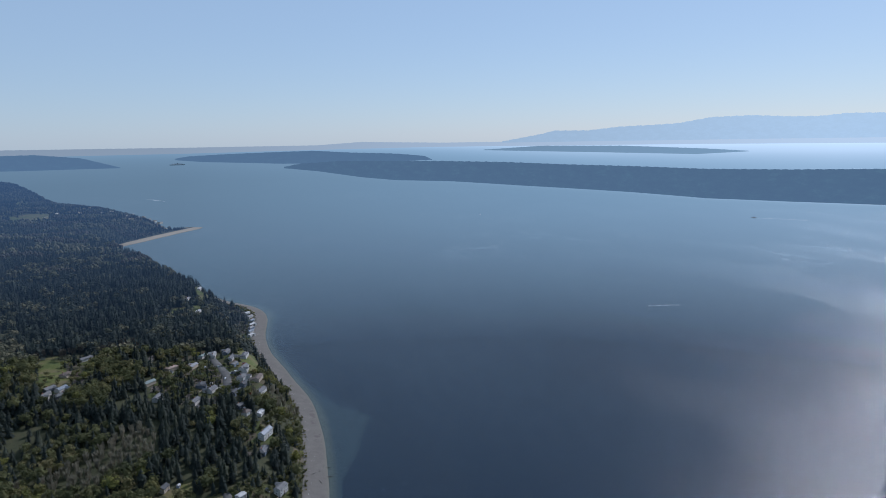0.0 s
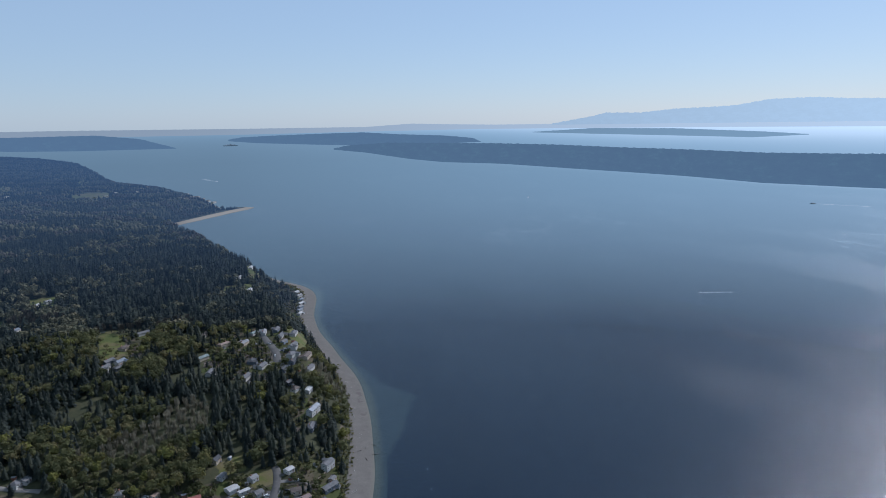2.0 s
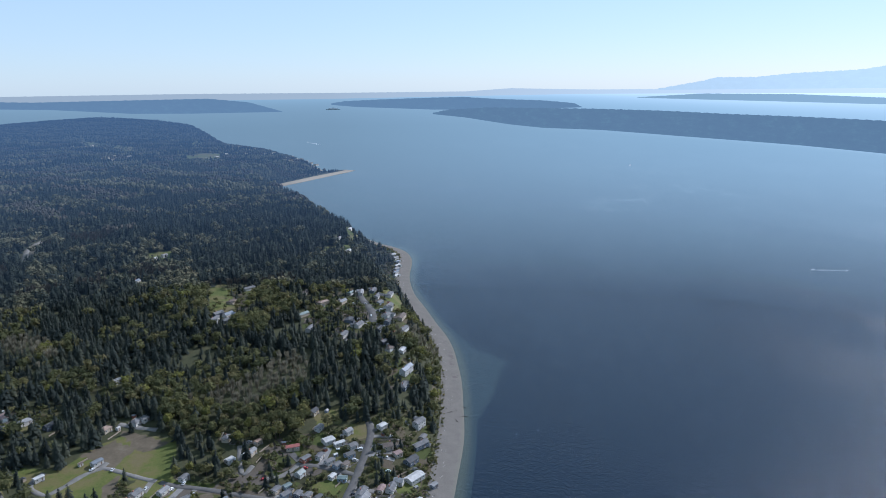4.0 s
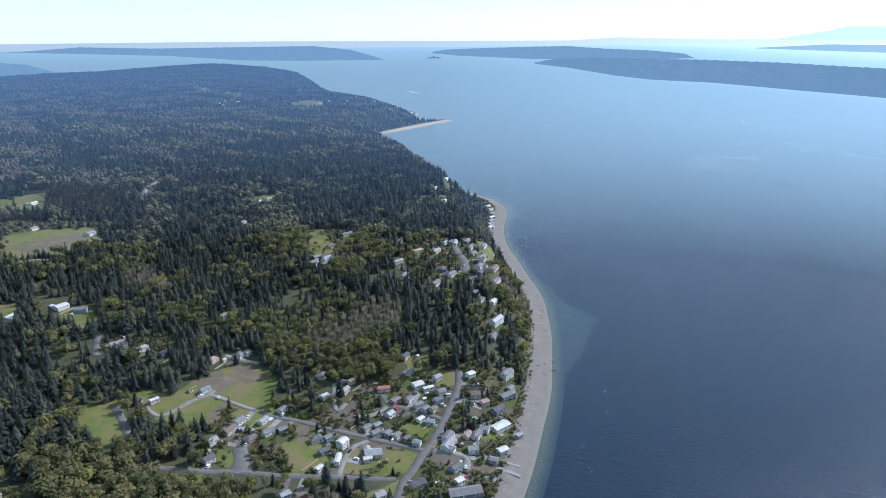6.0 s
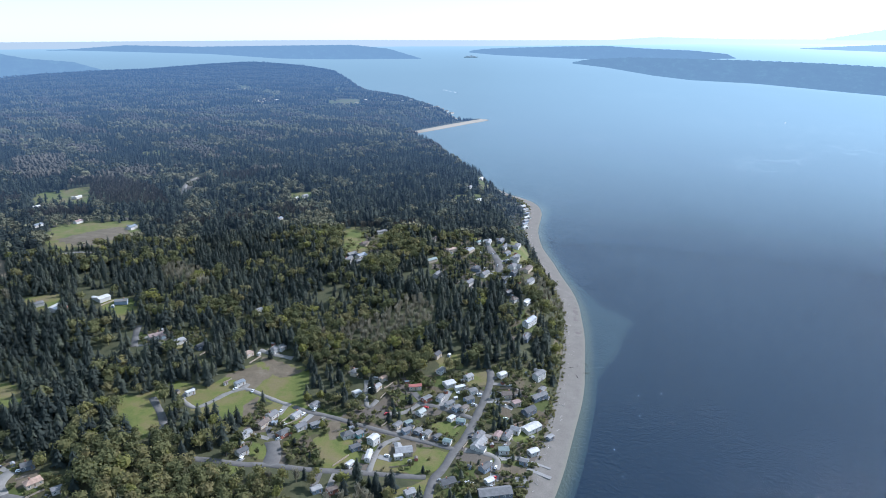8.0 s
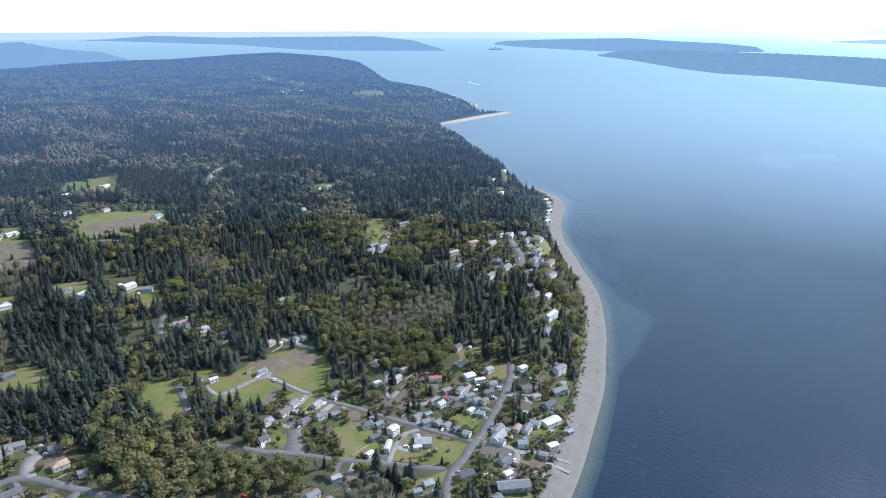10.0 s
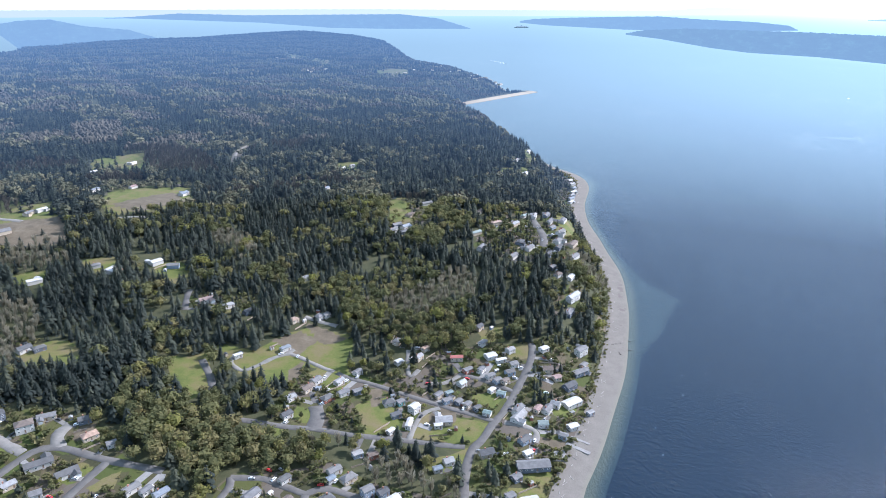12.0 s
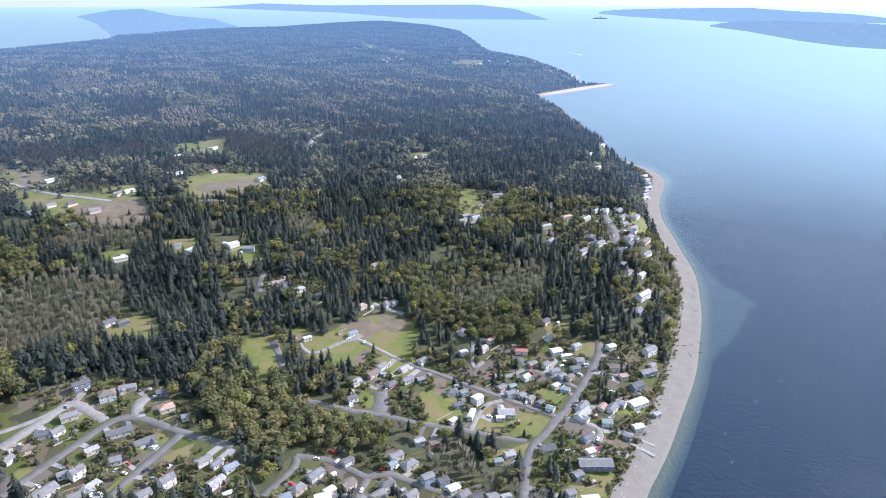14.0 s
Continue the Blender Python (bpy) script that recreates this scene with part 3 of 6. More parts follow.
class Solid:
    """Boxes, prisms and other flat-sided pieces gathered into one mesh."""

    def __init__(self):
        self.v, self.f = [], []

    def poly(self, pts, faces):
        i = len(self.v)
        self.v += [tuple(p) for p in pts]
        for q in faces:
            q = [i + k for k in q]
            self.f += [(q[0], q[k], q[k + 1]) for k in range(1, len(q) - 1)]
        return self

    def box(self, x0, x1, y0, y1, z0, z1, top=1.0):
        cx, cy = (x0 + x1) / 2, (y0 + y1) / 2
        t = [(cx + (x - cx) * top, cy + (y - cy) * top, z1) for x, y in ((x0, y0), (x1, y0), (x1, y1), (x0, y1))]
        return self.poly([(x0, y0, z0), (x1, y0, z0), (x1, y1, z0), (x0, y1, z0)] + t,
                         [(3, 2, 1, 0), (4, 5, 6, 7), (0, 1, 5, 4), (1, 2, 6, 5), (2, 3, 7, 6), (3, 0, 4, 7)])

    def tube(self, a, b, r0, r1, n=6):
        a, b = Vector(a), Vector(b)
        u = (b - a).normalized()
        s = u.orthogonal().normalized()
        w = u.cross(s)
        ring = [(math.cos(k * 6.2832 / n), math.sin(k * 6.2832 / n)) for k in range(n)]
        pts = [a + (s * c + w * d) * r0 for c, d in ring] + [b + (s * c + w * d) * r1 for c, d in ring]
        return self.poly(pts, [(k, (k + 1) % n, n + (k + 1) % n, n + k) for k in range(n)] + [tuple(range(n))[::-1], tuple(range(n, 2 * n))])

    def mesh(self, name, mat):
        return mesh_of(name, np.array(self.v), np.array(self.f), mat)


def shingles(name, c, rough=0.85):
    """Roofing with courses, lichen and faded patches."""
    n = Nodes(name)
    big, fine = n.noise(0.35, 5, 0.65), n.noise(3.0, 3, 0.6)
    base = n.mix(n.step(big, 0.3, 0.75), tuple(v * 0.75 for v in c), tuple(min(1, v * 1.25 + 0.01) for v in c))
    own = n.add("ObjectInfo").outputs["Random"]
    base = n.mix(n.maths("MULTIPLY", own, 0.3), base, (0.2, 0.19, 0.17))
    n.color(n.mix(n.maths("MULTIPLY", fine, 0.35), base, tuple(v * 0.55 for v in c)))
    n.rough(rough, 0.4)
    n.bump(fine, 0.4, 0.1)
    return n.mat


def siding(name, c):
    n = Nodes(name)
    dirt = n.noise(0.6, 5, 0.7)
    n.color(n.mix(n.step(dirt, 0.45, 0.8), c, tuple(v * 0.78 for v in c)))
    n.rough(0.7, 0.35)
    z = n.add("SeparateXYZ")
    n.link(n.place(), z.inputs[0])
    saw = n.maths("FRACT", n.maths("MULTIPLY", z.outputs[2], 5.5))
    n.bump(saw, 0.3, 0.03)
    return n.mat


ROOF = {"g": shingles("grey_shingle", (0.113, 0.113, 0.116)), "d": shingles("charcoal_shingle", (0.048, 0.051, 0.056)), "l": shingles("pale_roofing", (0.216, 0.216, 0.216)),
        "b": shingles("brown_shingle", (0.098, 0.071, 0.056)), "t": shingles("tan_roofing", (0.284, 0.194, 0.143)), "w": shingles("white_metal_roof", (0.419, 0.412, 0.397), 0.6),
        "u": shingles("blue_grey_roof", (0.128, 0.153, 0.180), 0.5), "r": shingles("red_metal_roof", (0.314, 0.053, 0.038), 0.5), "p": shingles("rose_brown_roof", (0.224, 0.150, 0.135)),
        "e": shingles("green_grey_roof", (0.128, 0.172, 0.161), 0.5)}
WALL = {"w": siding("white_siding", (0.426, 0.410, 0.377)), "t": siding("tan_siding", (0.377, 0.320, 0.246)), "n": siding("slate_siding", (0.107, 0.123, 0.148)),
        "u": siding("blue_siding", (0.205, 0.246, 0.295)), "r": siding("rust_siding", (0.262, 0.107, 0.074)), "e": siding("teal_siding", (0.082, 0.221, 0.221))}
ROOF_WORD = {"g": "grey shingle", "d": "charcoal shingle", "l": "pale grey", "b": "brown shingle", "t": "tan", "w": "white metal", "u": "blue-grey", "r": "red metal", "p": "rose-brown", "e": "green-grey"}
WALL_WORD = {"w": "white", "t": "tan", "n": "slate-grey", "u": "blue", "r": "rust-red", "e": "teal"}
mat_trim, mat_brick = plain("white_trim", (0.7, 0.7, 0.68), (0.8, 0.8, 0.78), 1.0, 0.6), plain("chimney_brick", (0.22, 0.10, 0.07), (0.32, 0.17, 0.12), 2.0)
mat_glass = plain("dark_window_glass", (0.02, 0.025, 0.03), (0.04, 0.05, 0.06), 0.4, 0.06, 0.6)
mat_door = plain("painted_door", (0.12, 0.08, 0.06), (0.2, 0.14, 0.1), 1.0, 0.5)
mat_deck = plain("weathered_planks", (0.22, 0.17, 0.13), (0.36, 0.30, 0.24), 1.2, 0.85)
mat_asphalt = plain("worn_asphalt", (0.060, 0.057, 0.054), (0.102, 0.097, 0.090), 0.16, 0.9)
mat_gravel = plain("pale_gravel", (0.112, 0.106, 0.097), (0.173, 0.165, 0.150), 0.2, 0.95)
mat_concrete = plain("concrete", (0.136, 0.133, 0.127), (0.204, 0.199, 0.189), 0.3, 0.9)
mat_bark = plain("bark", (0.06, 0.045, 0.035), (0.11, 0.085, 0.065), 1.5, 0.95)
mat_log = plain("bleached_driftwood", (0.24, 0.225, 0.205), (0.40, 0.38, 0.35), 0.8, 0.9)
mat_darklog = plain("wet_driftwood", (0.05, 0.042, 0.035), (0.10, 0.085, 0.07), 0.8, 0.8)


def gable(L, W, z0, rise, over=0.35, thick=0.22):
    """A gabled roof with eaves and thickness, ridge along x."""
    s, h, e = Solid(), W / 2 + over, L / 2 + over
    drop = rise * over / (W / 2)
    lo, hi = z0 - drop, z0 + rise
    for x0, x1 in ((-e, e),):
        s.poly([(x0, -h, lo), (x1, -h, lo), (x1, 0, hi), (x0, 0, hi), (x0, h, lo), (x1, h, lo),
                (x0, -h, lo + thick), (x1, -h, lo + thick), (x1, 0, hi + thick), (x0, 0, hi + thick), (x0, h, lo + thick), (x1, h, lo + thick)],
               [(6, 7, 8, 9), (9, 8, 11, 10), (3, 2, 1, 0), (4, 5, 2, 3), (0, 1, 7, 6), (5, 4, 10, 11), (0, 6, 9, 3), (3, 9, 10, 4), (1, 2, 8, 7), (2, 5, 11, 8)])
    return s


def hip(L, W, z0, rise, over=0.35, thick=0.2):
    s, h, e = Solid(), W / 2 + over, L / 2 + over
    k = max(e - h * 0.95, 0.3)
    z0 -= rise * over / (W / 2)
    hi = z0 + rise * h / (W / 2)
    return s.poly([(-e, -h, z0), (e, -h, z0), (e, h, z0), (-e, h, z0), (-e, -h, z0 + thick), (e, -h, z0 + thick), (e, h, z0 + thick), (-e, h, z0 + thick), (-k, 0, hi + thick), (k, 0, hi + thick)],
                  [(3, 2, 1, 0), (0, 1, 5, 4), (1, 2, 6, 5), (2, 3, 7, 6), (3, 0, 4, 7), (4, 5, 9, 8), (6, 7, 8, 9), (5, 6, 9), (7, 4, 8)])


def walls(L, W, z1, rise, gabled=True):
    s = Solid().box(-L / 2, L / 2, -W / 2, W / 2, -1.2, z1)
    if gabled:
        s.poly([(-L / 2, -W / 2, z1), (-L / 2, W / 2, z1), (-L / 2, 0, z1 + rise), (L / 2, -W / 2, z1), (L / 2, W / 2, z1), (L / 2, 0, z1 + rise)], [(0, 2, 1), (3, 4, 5)])
    return s


HOUSES = 0


def house(x, y, turn, L, W, storeys, roof, wall):
    """A detached house: walls, roof with chimney, windows with frames, a door, and on long ones a wing."""
    global HOUSES
    HOUSES += 1
    rng = random.Random(HOUSES)
    far = math.hypot(x, y)
    z1 = 2.9 if storeys == 1 else 5.5
    low = roof == "w" or L < 9 and W < 6
    rise = W * (0.16 if low else rng.choice((0.22, 0.26, 0.3)))
    hipped = rng.random() < 0.22 and not low
    base = new("house")
    corners = [ground_at(x + a * L / 2 * math.cos(radians(turn)), y + a * L / 2 * math.sin(radians(turn))) for a in (-1, 0, 1)]
    spot = np.array((x, y, max(corners) + 0.15))
    near = drawn_in(spot)
    shrink = (near[0] ** 2 + near[1] ** 2) ** 0.5 / far
    base.matrix_world = Matrix.Translation(Vector(near)) @ pose(0, 0, 0, 0, 0, turn) @ Matrix.Scale(shrink, 4)
    size = "two-storey" if storeys == 2 else "long low" if L > 19 else "small" if L < 10 else "single-storey"
    tagged(base, f"{size} {WALL_WORD[wall]} house with a {'hipped' if hipped else 'gabled'} {ROOF_WORD[roof]} roof", "house", "houses of the shore village")
    part("wall", walls(L, W, z1, rise, not hipped).mesh("wall", WALL[wall]), base)
    top = part("roof", (hip if hipped else gable)(L, W, z1, rise).mesh("roof", ROOF[roof]), base, ROOF_WORD[roof] + " roof")
    if not low and rng.random() < 0.7:
        cx = rng.uniform(-0.3, 0.3) * L
        part("chimney", Solid().box(cx - 0.4, cx + 0.4, 0.5, 1.2, z1 + rise * 0.5, z1 + rise + 1.0).box(cx - 0.5, cx + 0.5, 0.42, 1.28, z1 + rise + 1.0, z1 + rise + 1.18).mesh("chimney", mat_brick), top, "brick chimney")
    if far < 760:
        pane, frm = Solid().box(-0.62, 0.62, -0.03, 0.03, -0.5, 0.5).mesh("pane", mat_glass), Solid().box(-0.78, 0.78, -0.05, 0.02, 0.5, 0.64).box(-0.78, 0.78, -0.05, 0.02, -0.64, -0.5).box(-0.78, -0.62, -0.05, 0.02, -0.5, 0.5).box(0.62, 0.78, -0.05, 0.02, -0.5, 0.5).mesh("window", mat_trim)
        for lev in range(storeys):
            n = max(2, int(L / 3.6))
            for side in (-1, 1):
                for i in range(n):
                    u = (i + 0.5) / n - 0.5
                    if lev == 0 and side == -1 and i == n // 2:
                        continue
                    w = part("window", frm, base, at=pose(u * L, side * (W / 2 + 0.04), 1.55 + lev * 2.6, 0, 0, 0 if side < 0 else 180))
                    part("pane", pane, w, "dark window glass")
            for side in (-1, 1):
                w = part("window", frm, base, at=pose(side * (L / 2 + 0.04), rng.uniform(-0.2, 0.2) * W, 1.55 + lev * 2.6, 0, 0, 90 * side))
                part("pane", pane, w, "dark window glass")
        u = (n // 2 + 0.5) / n - 0.5
        part("door", Solid().box(u * L - 0.5, u * L + 0.5, -W / 2 - 0.06, -W / 2 - 0.005, 0, 2.1).box(u * L + 0.3, u * L + 0.38, -W / 2 - 0.12, -W / 2 - 0.06, 0.95, 1.05).mesh("door", mat_door), base, "brown front door")
        part("step", Solid().box(u * L - 0.9, u * L + 0.9, -W / 2 - 1.3, -W / 2 - 0.07, -0.6, -0.02).mesh("step", mat_concrete), base, "concrete doorstep")
    if L > 12.5 and rng.random() < 0.75:
        side, wl, ww = rng.choice((-1, 1)), W * 0.55, L * 0.34
        ox, oy = rng.choice((-1, 1)) * (L / 2 - ww / 2 - 0.3), side * (W / 2 + wl / 2 - 0.2)
        wr = ww * rise / W
        wing = part("wing", walls(wl, ww, z1 - 0.3, wr).mesh("wing", WALL[wall]), base, at=pose(ox, oy, 0, 0, 0, 90))
        part("wing_roof", gable(wl + 3, ww, z1 - 0.3, wr).mesh("wing_roof", ROOF[roof]), wing, at=pose(-side * 1.0, 0, 0))
        if far < 760:
            part("garage_door", Solid().box(-0.03, 0.05, -ww * 0.32, ww * 0.32, 0, 2.2).mesh("garage_door", mat_trim), wing, "white garage door", pose(side * wl / 2, 0, 0))
    elif rng.random() < 0.5 and far < 760:
        side = rng.choice((-1, 1))
        deck = Solid().box(-L * 0.3, L * 0.3, W / 2 + 0.05, W / 2 + 3.0, 0.1, 0.3)
        for px in (-L * 0.3 + 0.1, 0, L * 0.3 - 0.1):
            deck.box(px - 0.07, px + 0.07, W / 2 + 2.8, W / 2 + 2.94, -1.5, 1.2)
        deck.box(-L * 0.3, L * 0.3, W / 2 + 2.82, W / 2 + 2.92, 1.1, 1.22)
        part("deck", deck.mesh("deck", mat_deck), base, "weathered plank deck")
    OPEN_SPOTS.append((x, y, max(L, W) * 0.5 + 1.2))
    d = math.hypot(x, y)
    # Cleared towards the eye, so trees don't hide the house from the camera.
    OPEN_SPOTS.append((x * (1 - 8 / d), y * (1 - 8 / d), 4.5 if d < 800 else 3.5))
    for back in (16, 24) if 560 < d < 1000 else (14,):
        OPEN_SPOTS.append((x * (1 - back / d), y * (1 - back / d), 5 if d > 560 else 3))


ROADS.append(("asphalt", 6.5, [(-345.1, 302.8), (-337.7, 341.6), (-327.4, 391.6), (-314.1, 396.8), (-303.7, 396.4), (-283.6, 391.2), (-270.4, 387.9), (-246.9, 384.6), (-224.9, 381.9)]))
ROADS.append(("asphalt", 6.0, [(-268.6, 385.6), (-271.6, 371.5), (-275.2, 351.8), (-278.1, 328.6), (-279.2, 316.2)]))
ROADS.append(("asphalt", 5.5, [(-180.7, 383.7), (-174.0, 384.4), (-159.8, 387.2), (-148.1, 383.0), (-133.2, 378.1), (-126.4, 375.2), (-122.2, 381.0), (-111.1, 384.1), (-101.6, 380.7), (-91.2, 379.5), (-75.0, 375.7), (-66.1, 372.7)]))
ROADS.append(("asphalt", 5.0, [(-180.7, 383.7), (-177.0, 374.5), (-182.3, 354.0), (-186.7, 338.7)]))
ROADS.append(("asphalt", 5.0, [(-126.4, 375.2), (-127.4, 364.6), (-127.8, 353.9)]))
ROADS.append(("asphalt", 5.5, [(-197.6, 447.8), (-176.5, 447.0), (-160.7, 444.8), (-141.6, 447.3), (-131.3, 445.8), (-104.7, 443.7), (-82.6, 445.8), (-57.3, 446.3), (-24.7, 445.6)]))
ROADS.append(("asphalt", 6.5, [(-22.7, 382.5), (-24.3, 417.7), (-20.9, 445.0), (-14.1, 454.1), (-5.7, 480.5), (3.3, 497.5), (12.5, 531.0), (24.4, 568.7), (27.8, 594.0), (24.7, 604.6)]))
ROADS.append(("asphalt", 5.0, [(-5.8, 482.0), (-19.4, 487.8), (-34.6, 492.6), (-48.9, 497.0), (-75.5, 503.7), (-94.5, 511.3), (-112.9, 518.1), (-128.5, 521.1), (-144.8, 529.8)]))
ROADS.append(("asphalt", 11.0, [(-141.0, 445.2), (-141.2, 463.1), (-147.7, 477.6)]))
ROADS.append(("asphalt", 9.0, [(32.9, 923.5), (40.8, 878.8), (47.0, 847.1), (45.0, 814.1)]))
ROADS.append(("asphalt", 6.0, [(-261.3, 527.0), (-239.2, 496.7), (-233.4, 479.8)]))
ROADS.append(("asphalt", 6.0, [(-308.8, 600.3), (-319.8, 632.8), (-319.5, 641.9)]))
ROADS.append(("asphalt", 5.0, [(-35.8, 544.3), (-17.5, 541.4), (5.0, 530.5), (10.3, 526.3)]))
ROADS.append(("gravel", 8.0, [(-380.5, 342.9), (-375.7, 369.5), (-370.4, 392.7), (-366.8, 400.7), (-353.1, 396.2), (-330.2, 387.6)]))
ROADS.append(("gravel", 4.0, [(-392.9, 357.2), (-379.4, 374.2), (-370.5, 394.1)]))
ROADS.append(("gravel", 9.0, [(-309.7, 396.4), (-320.3, 409.1), (-316.7, 421.5)]))
ROADS.append(("gravel", 4.0, [(-144.8, 529.8), (-156.1, 533.7), (-184.9, 548.0), (-190.6, 549.1), (-203.3, 539.1), (-216.8, 518.0), (-221.7, 514.5), (-235.4, 525.4), (-236.7, 535.4), (-231.2, 544.9)]))
ROADS.append(("gravel", 4.0, [(-68.2, 447.8), (-65.6, 472.7), (-60.7, 485.9), (-48.5, 493.9)]))
ROADS.append(("gravel", 5.0, [(2.5, 480.6), (19.4, 478.2), (29.3, 474.4), (25.0, 457.8)]))
ROADS.append(("gravel", 5.0, [(-193.0, 611.3), (-178.1, 605.5), (-157.4, 600.1)]))
ROADS.append(("gravel", 7.0, [(-809.7, 833.5), (-761.2, 818.0), (-723.8, 806.2), (-636.3, 781.0), (-588.7, 772.3)]))
ROADS.append(("gravel", 8.0, [(-454.9, 1116.8), (-485.4, 1199.9), (-480.1, 1259.2), (-464.7, 1295.4)]))
ROADS.append(("gravel", 4.0, [(-488.6, 805.0), (-474.3, 814.0), (-448.7, 815.4)]))
ROADS.append(("gravel", 5.0, [(-191.6, 548.8), (-187.8, 557.4)]))
ROADS.append(("gravel", 4.0, [(-63.0, 526.3), (-48.7, 528.6), (-33.6, 547.4)]))
ROADS.append(("gravel", 4.0, [(-72.9, 543.9), (-79.2, 530.2), (-82.6, 541.6), (-86.5, 575.1)]))


def road(kind, width, line):
    """A strip of road over the ground, with a slight crown."""
    p = softened(np.array(line, float), 2)
    seg = np.hypot(*np.diff(p, axis=0).T)
    s = np.concatenate([[0], np.cumsum(seg)])
    t = np.arange(0, s[-1], 4.0)
    q = np.stack([np.interp(t, s, p[:, 0]), np.interp(t, s, p[:, 1])], -1)
    if len(q) < 3:
        return
    g = np.gradient(q, axis=0)
    g /= np.hypot(*g.T)[:, None] + 1e-9
    nrm = np.stack([-g[:, 1], g[:, 0]], -1)
    wob = 1 + 0.06 * np.sin(t * 0.21) + (0.12 * np.sin(t * 0.37 + 1) if kind == "gravel" else 0)
    v = []
    for k, up in ((-0.56, -0.5), (-0.5, 0.28), (0, 0.36), (0.5, 0.28), (0.56, -0.5)):
        e = q + nrm * (k * width * wob)[:, None]
        v.append(np.column_stack([e, height(e[:, 0], e[:, 1]) + up]))
    v = np.stack(v, 1)
    i = np.arange(len(q) * 5).reshape(-1, 5)
    f = np.stack([i[:-1, :-1], i[:-1, 1:], i[1:, 1:], i[1:, :-1]], -1).reshape(-1, 4)
    ob = new("road", mesh_of("road", v.reshape(-1, 3), f, mat_asphalt if kind == "asphalt" else mat_gravel, smooth=True))
    tagged(ob, "worn grey asphalt lane without markings" if kind == "asphalt" else "pale gravel lane", "road", kind="structure")
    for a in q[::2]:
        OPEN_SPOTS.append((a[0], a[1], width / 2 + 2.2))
        # Also cleared on the camera's side, so the lane stays in view.
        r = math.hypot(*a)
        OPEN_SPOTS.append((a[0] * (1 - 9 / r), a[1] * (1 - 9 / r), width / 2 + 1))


for r in ROADS:
    road(*r)

house(-365.1, 332.8, 82, 7.5, 6.4, 1, "g", "w")
house(-361.4, 345.7, 55, 10.3, 8.3, 1, "b", "t")
house(-361.8, 362.0, 36, 9.8, 7.5, 1, "d", "w")
house(-354.6, 367.2, 66, 8.9, 6.8, 1, "g", "w")
house(-357.5, 383.7, 48, 11.9, 7.5, 1, "g", "t")
house(-311.6, 376.5, 42, 17.9, 7.5, 1, "d", "w")
house(-317.8, 354.4, 57, 9.0, 6.1, 1, "l", "t")
house(-319.7, 327.7, 47, 6.3, 5.3, 1, "g", "w")
house(-311.0, 330.6, 69, 9.4, 6.8, 2, "g", "w")
house(-294.6, 321.7, 72, 12.6, 6.1, 1, "l", "w")
house(-319.4, 310.6, 75, 15.4, 9.0, 1, "g", "w")
house(-298.3, 311.2, 44, 7.4, 6.3, 1, "g", "w")
house(-295.2, 348.4, 38, 7.5, 6.1, 1, "g", "w")
house(-371.2, 416.2, 55, 12.7, 7.5, 2, "d", "n")
house(-344.6, 410.8, 41, 12.1, 9.0, 2, "b", "w")
house(-336.9, 424.9, 34, 12.7, 6.8, 1, "g", "t")
house(-308.1, 426.3, 37, 8.7, 6.8, 1, "d", "n")
house(-294.4, 409.5, 49, 10.9, 7.5, 1, "t", "t")
house(-274.4, 402.9, 41, 6.7, 5.7, 1, "g", "w")
house(-287.3, 369.9, 50, 14.2, 7.5, 1, "d", "w")
house(-237.8, 360.8, 61, 10.7, 6.1, 1, "g", "w")
house(-227.9, 360.7, 65, 8.0, 5.2, 1, "g", "w")
house(-219.6, 344.2, 70, 11.8, 6.1, 1, "l", "w")
house(-249.7, 336.3, 65, 9.8, 6.8, 2, "g", "w")
house(-258.4, 323.6, 60, 8.9, 6.1, 1, "g", "w")
house(-207.1, 336.0, 48, 6.3, 3.9, 1, "w", "w")
house(-217.2, 359.7, 58, 9.8, 6.1, 1, "u", "w")
house(-113.4, 400.4, 48, 9.5, 6.1, 1, "g", "w")
house(-102.1, 394.2, 53, 11.0, 6.8, 1, "g", "t")
house(-113.7, 390.9, 57, 6.3, 4.5, 1, "u", "w")
house(-86.8, 382.5, 44, 8.1, 6.1, 2, "g", "u")
house(-77.0, 385.4, 45, 7.5, 6.1, 1, "d", "u")
house(-68.8, 380.2, 46, 8.0, 6.1, 1, "w", "w")
house(-61.1, 375.9, 49, 7.9, 6.1, 1, "g", "w")
house(-52.2, 375.3, 43, 7.0, 5.2, 1, "d", "n")
house(-112.1, 370.5, 50, 11.1, 6.8, 1, "d", "w")
house(-114.5, 358.3, 55, 10.2, 6.8, 1, "g", "w")
house(-94.1, 365.4, 56, 8.6, 6.1, 1, "g", "w")
house(-136.3, 364.1, 61, 9.2, 7.5, 1, "b", "t")
house(-145.8, 355.0, 57, 7.5, 5.2, 1, "w", "w")
house(-160.4, 367.5, 64, 11.7, 6.8, 1, "g", "w")
house(-166.1, 351.7, 64, 9.8, 6.8, 1, "g", "t")
house(-171.2, 341.3, 41, 8.5, 6.8, 1, "u", "w")
house(-147.9, 347.6, 35, 9.8, 6.8, 1, "w", "w")
house(-144.0, 386.1, 57, 8.2, 5.2, 1, "d", "w")
house(-101.5, 420.6, 36, 7.4, 5.2, 1, "l", "u")
house(-90.6, 421.5, 38, 7.1, 5.2, 1, "b", "r")
house(-164.8, 458.1, 52, 8.7, 6.1, 1, "d", "w")
house(-168.7, 481.4, 56, 8.6, 6.1, 1, "l", "w")
house(-159.5, 497.2, 63, 11.2, 6.8, 1, "b", "t")
